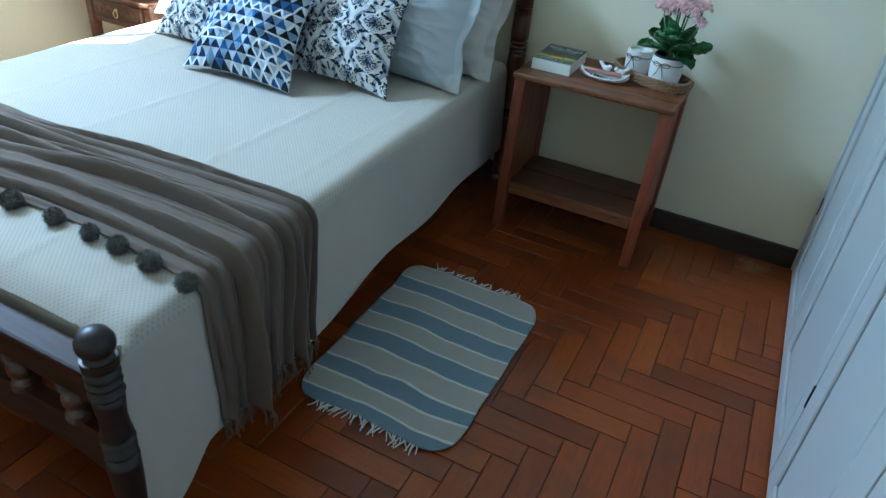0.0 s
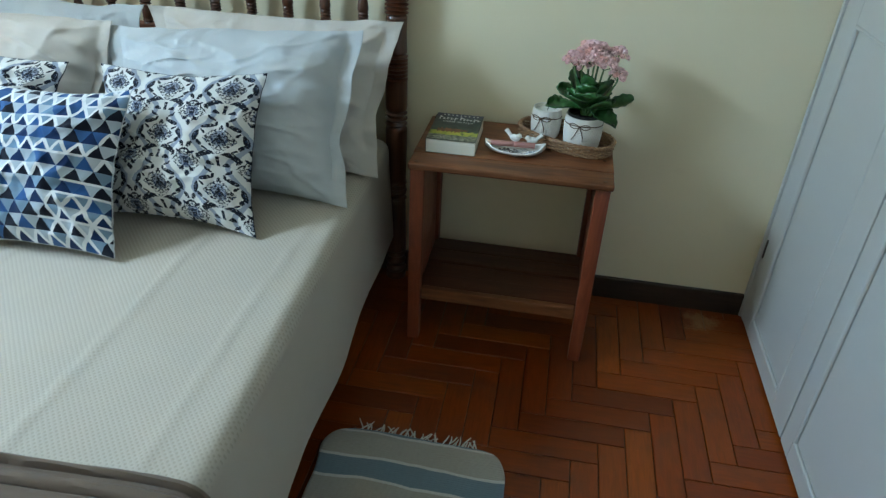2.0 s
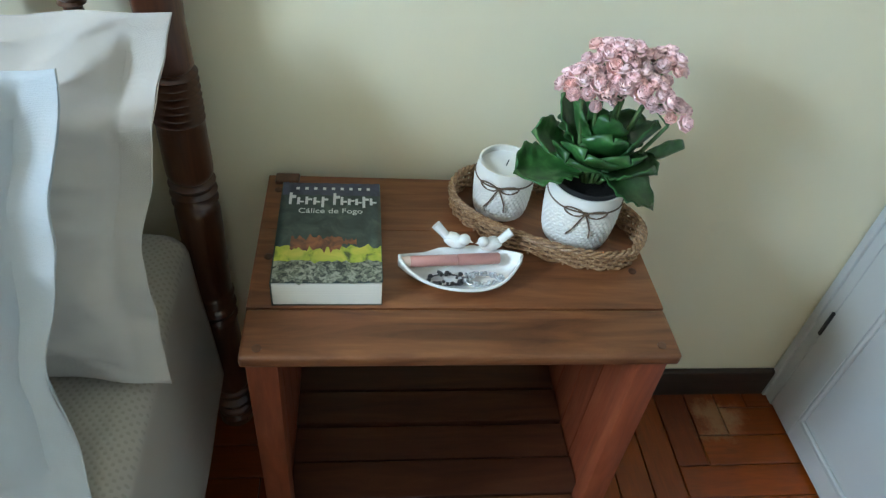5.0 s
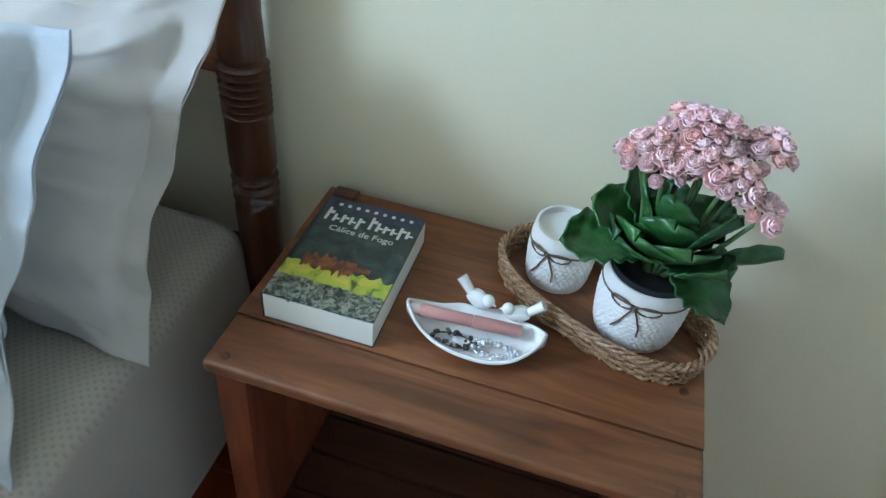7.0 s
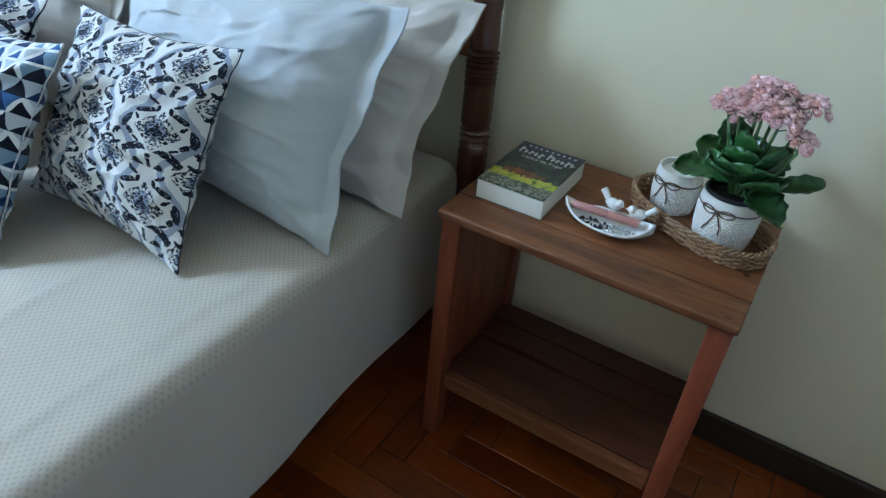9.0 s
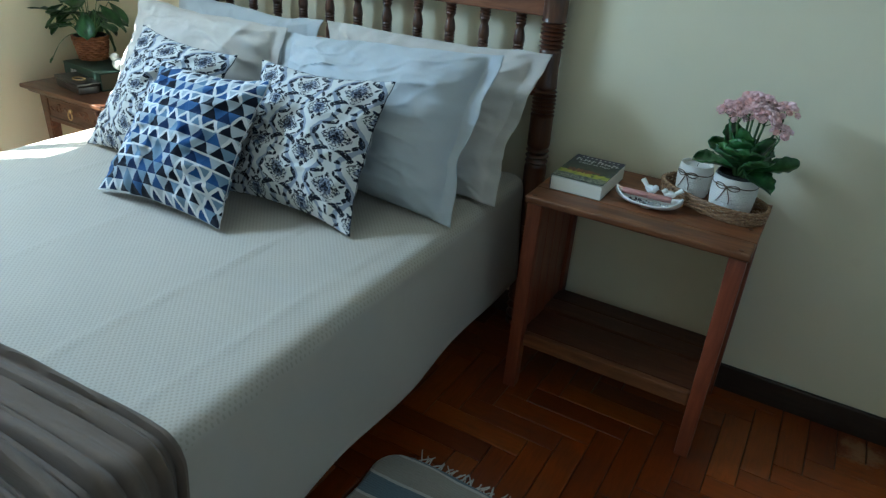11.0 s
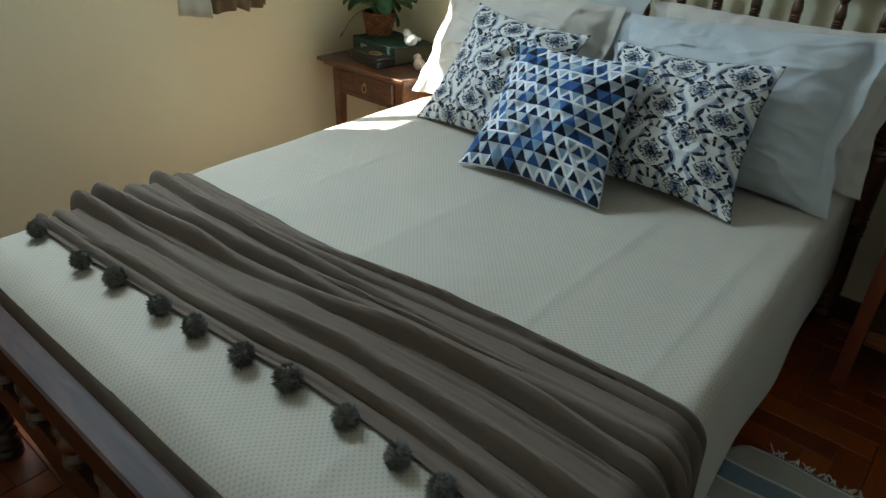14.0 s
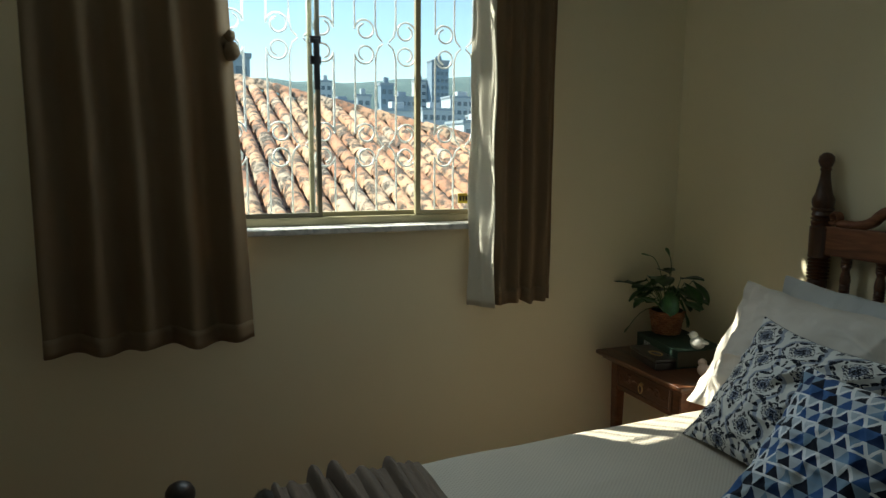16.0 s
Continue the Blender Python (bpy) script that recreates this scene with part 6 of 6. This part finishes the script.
def far_view():
    ground = part("ground", box(-2400, 60, -1500, 2400, -12.2, -12.0), foliage("distant ground"))
    structure(ground, "distant green and built-up valley floor", "ground")

    def hill(u, v):
        y = -300 + 1500 * u
        h = 84 + 18 * smooth_step(60, 330, y) + 12 * noise.noise((y * 0.006, 1, 0)) + 4 * noise.noise((y * 0.03, 4, 0))
        return Vector((-680 - 260 * v, y, -12 + (h + 12) * math.sin(min(1, v * 1.25) * math.pi / 2)))
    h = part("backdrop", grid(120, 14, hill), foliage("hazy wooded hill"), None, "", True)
    structure(h, "hazy wooded hill behind the town", "hill")
    g = "town buildings"
    rng = random.Random(31)
    pane = None
    for x, y0, y1, top, m, lab in ((-120, 8.4, 14.1, 16.8, 1, "grey concrete apartment block"), (-260, 55.1, 59.6, 27.6, 0, "slim white apartment tower with dark windows"), (-220, 66.8, 71.1, 23.5, 2, "blue grey office block"), (-300, 115.2, 123.6, 43.2, 2, "tall blue grey apartment tower"), (-306, 109.2, 115.0, 34.4, 0, "pale apartment tower beside the tall one"), (-225, 60.1, 64.7, 20.0, 0, "low white building with dark windows"), (-262, 83.9, 94.0, 23.0, 1, "broad grey building with dark windows"), (-240, 99.8, 111.8, 22.0, 0, "broad pale apartment building"), (-305, 68.5, 81.7, 23.9, 1, "broad grey block in front of the hill"), (-200, 74.0, 84.0, 14.5, 0, "low white house row"), (-190, 88.0, 99.0, 12.5, 1, "low grey house row"), (-170, 52.0, 62.0, 12.0, 0, "low pale house row"), (-150, 66.0, 80.0, 8.5, 0, "low pale house row")):
        b = tagged(thing("building", lab, "building"), group=g)
        dx = (y1 - y0) * 0.8
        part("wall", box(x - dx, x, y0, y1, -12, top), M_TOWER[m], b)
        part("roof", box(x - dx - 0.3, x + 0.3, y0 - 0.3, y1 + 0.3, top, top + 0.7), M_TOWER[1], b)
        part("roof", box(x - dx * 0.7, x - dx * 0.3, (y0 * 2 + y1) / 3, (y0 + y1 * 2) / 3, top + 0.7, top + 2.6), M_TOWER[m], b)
        cols = max(2, min(5, int((y1 - y0) / 2.0)))
        rows = max(2, min(9, int((top - 4) / 3.2)))
        for i in range(cols):
            for j in range(rows):
                yy, zz = y0 + (y1 - y0) * (i + 0.5) / cols, top - 2.2 - 3.2 * j
                if pane is None:
                    pane = w = part("window", box(-0.02, 0.12, -0.6, 0.6, -0.75, 0.75), M_TOWER_WIN, b)
                else:
                    w = new("window", pane.data)
                    w.parent = b
                w.location, w.scale = (x, yy, zz), (1, (y1 - y0) / cols * 0.5, 1)


window()
grille()
curtains()
neighbour()
far_view()


# ---- nightstand by the window ----
def side_table():
    ob = thing("nightstand", "carved dark brown nightstand with one drawer by the window wall", "nightstand")
    x0, x1, f, b, T = -2.995, -2.475, 2.355, 2.808, 0.56
    bm = box(x0, x1, f, b, T - 0.016, T, 0.005, 3)
    part("top", bm, M_NS2, ob, "", True)
    part("top_moulding", box(x0 + 0.02, x1 - 0.02, f + 0.02, b - 0.003, T - 0.032, T - 0.0165, 0.006, 3), M_NS2, ob, "", True)
    for x in (x0 + 0.05, x1 - 0.095):
        for y in (f + 0.045, b - 0.055):
            bm = bmesh.new()
            bmesh.ops.create_cube(bm, size=1, matrix=Matrix.LocRotScale((x + 0.0225, y + 0.0225, (T - 0.033) / 2), None, (0.045, 0.045, T - 0.033)))
            for v in bm.verts:
                if v.co.z < 0.1:
                    v.co.x += (x + 0.0225 - v.co.x) * 0.3
                    v.co.y += (y + 0.0225 - v.co.y) * 0.3
            bmesh.ops.bevel(bm, geom=bm.edges, offset=0.004, segments=2, affect="EDGES")
            part("leg", bm, M_NS2, ob, "", True)
    xa, xb = x0 + 0.096, x1 - 0.096
    part("back_apron", box(xa, xb, b - 0.03, b - 0.012, 0.415, T - 0.033, 0.002), M_NS2, ob)
    for x in (x0 + 0.06, x1 - 0.078):
        part("side_apron", box(x, x + 0.018, f + 0.091, b - 0.056, 0.415, T - 0.033, 0.002), M_NS2, ob)
    part("drawer_rail", box(xa, xb, f + 0.05, f + 0.08, 0.412, 0.424, 0.002), M_NS2, ob)
    dr = part("drawer", box(xa + 0.002, xb - 0.002, f + 0.044, f + 0.38, 0.426, T - 0.035, 0.003), M_NS2, ob, "drawer with a carved front")
    y = f + 0.041
    m = (xa + xb) / 2
    for s in (-1, 1):
        bm = bmesh.new()
        ribbon([(m + s * p, q) for p, q in spiral(0.085, 0.476, 0.003, 0.021, 0.4, 8.4)], [0.005 + 0.004 * i / 26 for i in range(27)], y, 0.006, bm)
        ribbon([(m + s * p, q) for p, q in bezier2((0.105, 0.474), (0.12, 0.452), (0.142, 0.478))], [0.008] * 15, y, 0.006, bm)
        ribbon([(m + s * p, q) for p, q in bezier2((0.062, 0.476), (0.045, 0.498), (0.028, 0.47))], [0.008] * 15, y, 0.006, bm)
        part("carving", bm, M_NS2, dr, "carved scroll relief", True)
    bm = bmesh.new()
    for z in (0.436, 0.516):
        tube([(xa + 0.01, y + 0.001, z), (xb - 0.01, y + 0.001, z)], 0.0035, 6, bm)
    for x in (xa + 0.01, xb - 0.01):
        tube([(x, y + 0.001, 0.436), (x, y + 0.001, 0.516)], 0.0035, 6, bm)
    part("edge_bead", bm, M_NS2, dr, "", True)
    bm = tube([(m + 0.012 * math.sin(t), y - 0.009, 0.468 + 0.017 * math.cos(t)) for t in (2 * math.pi * i / 20 for i in range(20))], 0.0022, 6, closed=True)
    bmesh.ops.create_uvsphere(bm, u_segments=12, v_segments=8, radius=0.008, matrix=pose(m, y - 0.005, 0.486))
    part("pull", bm, M_BRASS, dr, "brass drop ring pull", True)


M_GREENBOOK = plain("dark green book cloth", (0.02, 0.05, 0.035), 0.55, 0.3, 20)
# page edges toned dark to go with the covers
M_DARKPAPER = plain("dark brown page paper", (0.10, 0.09, 0.06), 0.8, 0.3, 60)
M_DARKBOX = plain("dark lacquered box", (0.025, 0.022, 0.02), 0.3, 0.3, 20, coat=0.4)


def basket(name):
    n = Nodes(name)
    at = n.coords("Object", (1, 1, 1))
    a = n.noise(at, 30, 4)
    c = n.ramp(a, (0.3, (0.17, 0.055, 0.022)), (0.55, (0.30, 0.11, 0.045)), (0.8, (0.42, 0.18, 0.08)))
    return n.done(c, 0.6, n.noise(at, 90, 3), 0.4, 0.002)


M_BASKET = basket("terracotta basket weave")
M_LILY = leafy("dark glossy lily leaf", (0.012, 0.045, 0.014), (0.028, 0.09, 0.025), (0.06, 0.15, 0.045), 0.3, 25)


def lily():
    cx, cy, z = -2.895, 2.635, 0.632
    pot = thing("flower_pot", "terracotta coloured woven basket pot on the books", "flower pot", at=pose(cx, cy, z))
    for k in range(10):
        zz = 0.006 + 0.0098 * k
        r = 0.05 + 0.019 * (zz / 0.1)
        pts = [Vector(((r + 0.0028 * math.cos(12 * t + k * math.pi)) * math.cos(t), (r + 0.0028 * math.cos(12 * t + k * math.pi)) * math.sin(t), zz)) for t in (2 * math.pi * i / 72 for i in range(72))]
        part("woven_ring", tube(pts, 0.0055, 6, closed=True), M_BASKET, pot, "", True)
    part("liner", lathe([(0.046, 0.001), (0.064, 0.1), (0.060, 0.1), (0.052, 0.08), (0.001, 0.085)], 30), M_SOIL, pot)
    plant = thing("peace_lily", "leafy green potted plant with drooping pointed leaves", "potted plant", at=pose(cx, cy, z + 0.085))
    rng = random.Random(77)
    for i in range(30):
        a = i * 2.39996 + rng.uniform(-0.3, 0.3)
        e = rng.uniform(0.55, 1.35)
        L = rng.uniform(0.09, 0.175)
        d = Vector((math.cos(a) * math.cos(e), math.sin(a) * math.cos(e), math.sin(e)))
        if d.y > 0.3:
            d.y = 0.3
        b0 = Vector((0.012 * math.cos(a), 0.012 * math.sin(a), 0))
        b1 = b0 + d * L
        part("stem", tube([b0, b0.lerp(b1, 0.5) + Vector((0, 0, 0.01)), b1], [0.0022, 0.0018, 0.0014], 5), M_STEM, plant)
        flat = Vector((math.cos(a), math.sin(a) if math.sin(a) < 0.3 else 0.3, rng.uniform(-0.75, 0.3))).normalized()
        tip = b1 + flat * rng.uniform(0.075, 0.125)
        lf = leaf_mesh(bmesh.new(), b1, tip, rng.uniform(0.026, 0.04), (0, 0, 1), 0.25, 0.0, 0.2, 9, 4)
        cloth(part("leaf", lf, M_LILY, plant, "", True), 0.0008)
    # flower stalks that arch over
    for pts in (((0, 0, 0), (0.0, -0.03, 0.17), (-0.03, -0.04, 0.245), (-0.075, -0.05, 0.235)), ((0.01, 0, 0), (-0.02, -0.05, 0.05), (-0.065, -0.09, 0.01), (-0.105, -0.11, -0.075)), ((0.0, 0, 0), (0.04, -0.02, 0.19), (0.05, -0.03, 0.235), (0.03, -0.03, 0.25))):
        p = [Vector(q) for q in pts]
        curve = [((1 - t) ** 3) * p[0] + 3 * t * (1 - t) ** 2 * p[1] + 3 * t * t * (1 - t) * p[2] + t ** 3 * p[3] for t in (i / 14 for i in range(15))]
        part("flower_stalk", tube(curve, 0.0017, 5), M_STEM, plant, "", True)
        tip = curve[-1] + (curve[-1] - curve[-3]).normalized() * 0.035
        cloth(part("spathe", leaf_mesh(bmesh.new(), curve[-1], tip, 0.01, (0, 0, 1), 0.4, 0, 0, 8, 4), M_STEM, plant, "pale green flower", True), 0.001)


def window_table_things():
    bk = thing("book", "thick dark green book lying flat on the carved nightstand", "book", at=pose(-2.79, 2.62, 0.56, 0, 0, -8))
    part("cover", box(-0.15, 0.15, -0.105, 0.105, 0.066, 0.071, 0.001), M_GREENBOOK, bk)
    part("cover", box(-0.15, 0.15, -0.105, 0.105, 0.0, 0.005, 0.001), M_GREENBOOK, bk)
    part("spine", box(-0.15, 0.15, -0.109, -0.1045, 0.0, 0.071, 0.002), M_GREENBOOK, bk)
    part("page_block", box(-0.145, 0.145, -0.104, 0.1, 0.0052, 0.0658), M_DARKPAPER, bk, "dark brown page edges")
    for i in range(4):
        part("letter_bar", box(-0.09 + 0.012 * i, -0.083 + 0.012 * i, -0.1104, -0.109, 0.024, 0.05), M_SILVER, bk)
    bx = thing("trinket_box", "low dark lacquered box with a beaded bracelet on top", "box", at=pose(-2.76, 2.462, 0.56, 0, 0, -10))
    part("body", box(-0.1, 0.1, -0.045, 0.04, 0, 0.03, 0.006, 3), M_DARKBOX, bx, "", True)
    part("lid", box(-0.103, 0.103, -0.048, 0.043, 0.031, 0.044, 0.005, 3), M_DARKBOX, bx, "", True)
    br = thing("bracelet", "small beaded bracelet lying on the dark box", "jewellery", at=pose(-2.73, 2.45, 0.6075))
    bead = None
    for i in range(26):
        a = 2 * math.pi * i / 26
        if bead is None:
            bm = bmesh.new()
            bmesh.ops.create_icosphere(bm, subdivisions=1, radius=0.0036)
            bead = o = part("bead", bm, M_BRASS, br, "", True)
        else:
            o = new("bead", bead.data)
            o.parent = br
        o.location = (0.03 * math.cos(a), 0.019 * math.sin(a), 0)
    for x, y, z, yaw, s, lab in ((-2.655, 2.585, 0.632, 200, 1.5, "small round white ceramic bird on the green book"), (-2.555, 2.53, 0.56, 160, 1.4, "small blush ceramic bird beside the books")):
        bm = bmesh.new()
        for c, sc in (((0, 0, 0.016), (0.02, 0.017, 0.017)), ((0.012, 0, 0.033), (0.012, 0.0115, 0.0115)), ((-0.019, 0, 0.02), (0.012, 0.007, 0.006))):
            bmesh.ops.create_uvsphere(bm, u_segments=16, v_segments=10, radius=1, matrix=Matrix.LocRotScale(Vector(c) * s, None, Vector(sc) * s))
        tube([(0.022 * s, 0, 0.033 * s), (0.03 * s, 0, 0.032 * s)], [0.003 * s, 0.0004], 6, bm)
        ob = part("bird_figurine", bm, M_CERAMIC if s > 1.45 else M_CERAMIC_PINK, None, "", True)
        ob.matrix_basis = pose(x, y, z, 0, 0, yaw)
        tagged(ob, lab, "figurine")


side_table()
lily()
window_table_things()


# ---- parquet: herringbone blocks, four widths long ----
def parquet_mat(name):
    n = Nodes(name)
    geo = n.add("ShaderNodeNewGeometry").outputs["Random Per Island"]
    k = n.math("FRACT", n.math("ADD", n.random(), geo))
    off = n.add("ShaderNodeVectorMath", operation="ADD")
    comb = n.add("ShaderNodeCombineXYZ")
    for s in comb.inputs:
        n.link(n.math("MULTIPLY", k, 9.0), s)
    uvm = n.coords("UV", (1, 9, 1))
    n.link(uvm, off.inputs[0])
    n.link(comb.outputs[0], off.inputs[1])
    grain = n.noise(off.outputs[0], 3.2, 7, 0.62, 0.8)
    fine = n.noise(off.outputs[0], 18, 4, 0.6)
    tone = n.ramp(k, (0.0, (0.16, 0.036, 0.011)), (0.25, (0.22, 0.052, 0.015)), (0.6, (0.28, 0.07, 0.019)), (0.88, (0.34, 0.096, 0.027)), (1.0, (0.23, 0.056, 0.016)))
    c = n.hsv(tone, 0.497, 1.08, n.math("MULTIPLY_ADD", grain, 0.8, 0.32))
    at = n.coords("World")
    wear = n.noise(at, 5, 5, 0.6)
    c = n.mix(n.ramp(wear, (0.52, (0, 0, 0)), (0.72, (0.5, 0.5, 0.5))), c, (0.06, 0.022, 0.012))
    # a patch by the corner where the wax has worn off
    gone = n.add("ShaderNodeVectorMath", operation="DISTANCE")
    n.link(at, gone.inputs[0])
    gone.inputs[1].default_value = (0.2, 2.75, 0.0)
    bare = n.math("MULTIPLY_ADD", n.noise(at, 22, 5, 0.7), 0.22, gone.outputs["Value"])
    c = n.mix(n.ramp(bare, (0.13, (0.5, 0.5, 0.5)), (0.18, (0, 0, 0))), c, (0.42, 0.27, 0.13))
    r = n.math("MULTIPLY_ADD", wear, 0.3, 0.22)
    return n.done(c, r, n.math("MULTIPLY_ADD", fine, 0.4, grain), 0.12, 0.001, coat=0.15)


def parquet():
    floor = bpy.data.objects["floor"]
    mat = parquet_mat("waxed parquet block")
    W, N = 0.0752, 4
    ox, oy = -0.012, 2.476
    L = W * N

    def block(bm, w, h, cx=0.0, cy=0.0, z=0.0, upright=False):
        lay = bm.loops.layers.uv.verify()
        g, bv = 0.0013, 0.0018
        ring = []
        for inset, zz in ((g, -0.006), (g, -0.0012), (g + bv, 0.0)):
            ring.append([bm.verts.new((cx + sx * (w / 2 - inset), cy + sy * (h / 2 - inset), zz + z)) for sx, sy in ((-1, -1), (1, -1), (1, 1), (-1, 1))])
        faces = [bm.faces.new(ring[2])]
        for a, b in zip(ring, ring[1:]):
            for i in range(4):
                faces.append(bm.faces.new((a[i], a[(i + 1) % 4], b[(i + 1) % 4], b[i])))
        for f in faces:
            for lp in f.loops:
                x, y = lp.vert.co.x - cx, lp.vert.co.y - cy
                lp[lay].uv = (y / L, x / L) if upright else (x / L, y / L)
        return bm
    flat = part("block", block(bmesh.new(), L, W), mat, floor)
    tall = part("block", block(bmesh.new(), W, L, upright=True), mat, floor)
    used = {flat: False, tall: False}
    rng = random.Random(4)
    cells = []
    for i in range(-50, 16):
        for j in range(-60, 12):
            k = (i - j) % (2 * N)
            if k == 0:
                c = (ox + i * W + L / 2, oy + j * W + W / 2, flat)
            elif k == 2 * N - 1:
                c = (ox + i * W + W / 2, oy + j * W + L / 2, tall)
            else:
                continue
            hw, hh = (L / 2, W / 2) if c[2] is flat else (W / 2, L / 2)
            # blocks that meet a wall are sawn off under it
            x0, x1 = max(c[0] - hw, WX - 0.03), min(c[0] + hw, EX + 0.62)
            y0, y1 = max(c[1] - hh, SY - 0.03), min(c[1] + hh, NY + 0.03)
            if x1 - x0 < 0.008 or y1 - y0 < 0.008:
                continue
            whole = x1 - x0 + y1 - y0 > L + W - 0.0001
            cells.append(((x0 + x1) / 2, (y0 + y1) / 2, c[2], x1 - x0, y1 - y0, whole))
    near = [c for c in cells if c[5] and -0.95 < c[0] < EX + 0.12 and 0.9 < c[1] < NY]
    near = near[:290]
    chosen = set(id(c) for c in near)
    rest = bmesh.new()
    for c in cells:
        x, y, kind, w, h, whole = c
        z = rng.uniform(-0.0007, 0.0002)
        if id(c) in chosen:
            if not used[kind]:
                ob, used[kind] = kind, True
            else:
                ob = new("block", kind.data)
                ob.parent = floor
            ob.matrix_basis = pose(x, y, z, rng.uniform(-0.15, 0.15), rng.uniform(-0.15, 0.15), 0)
        else:
            block(rest, w, h, x, y, z, kind is tall)
    tagged(part("block_field", rest, mat, floor, "further herringbone parquet blocks"), kind="stuff")


parquet()
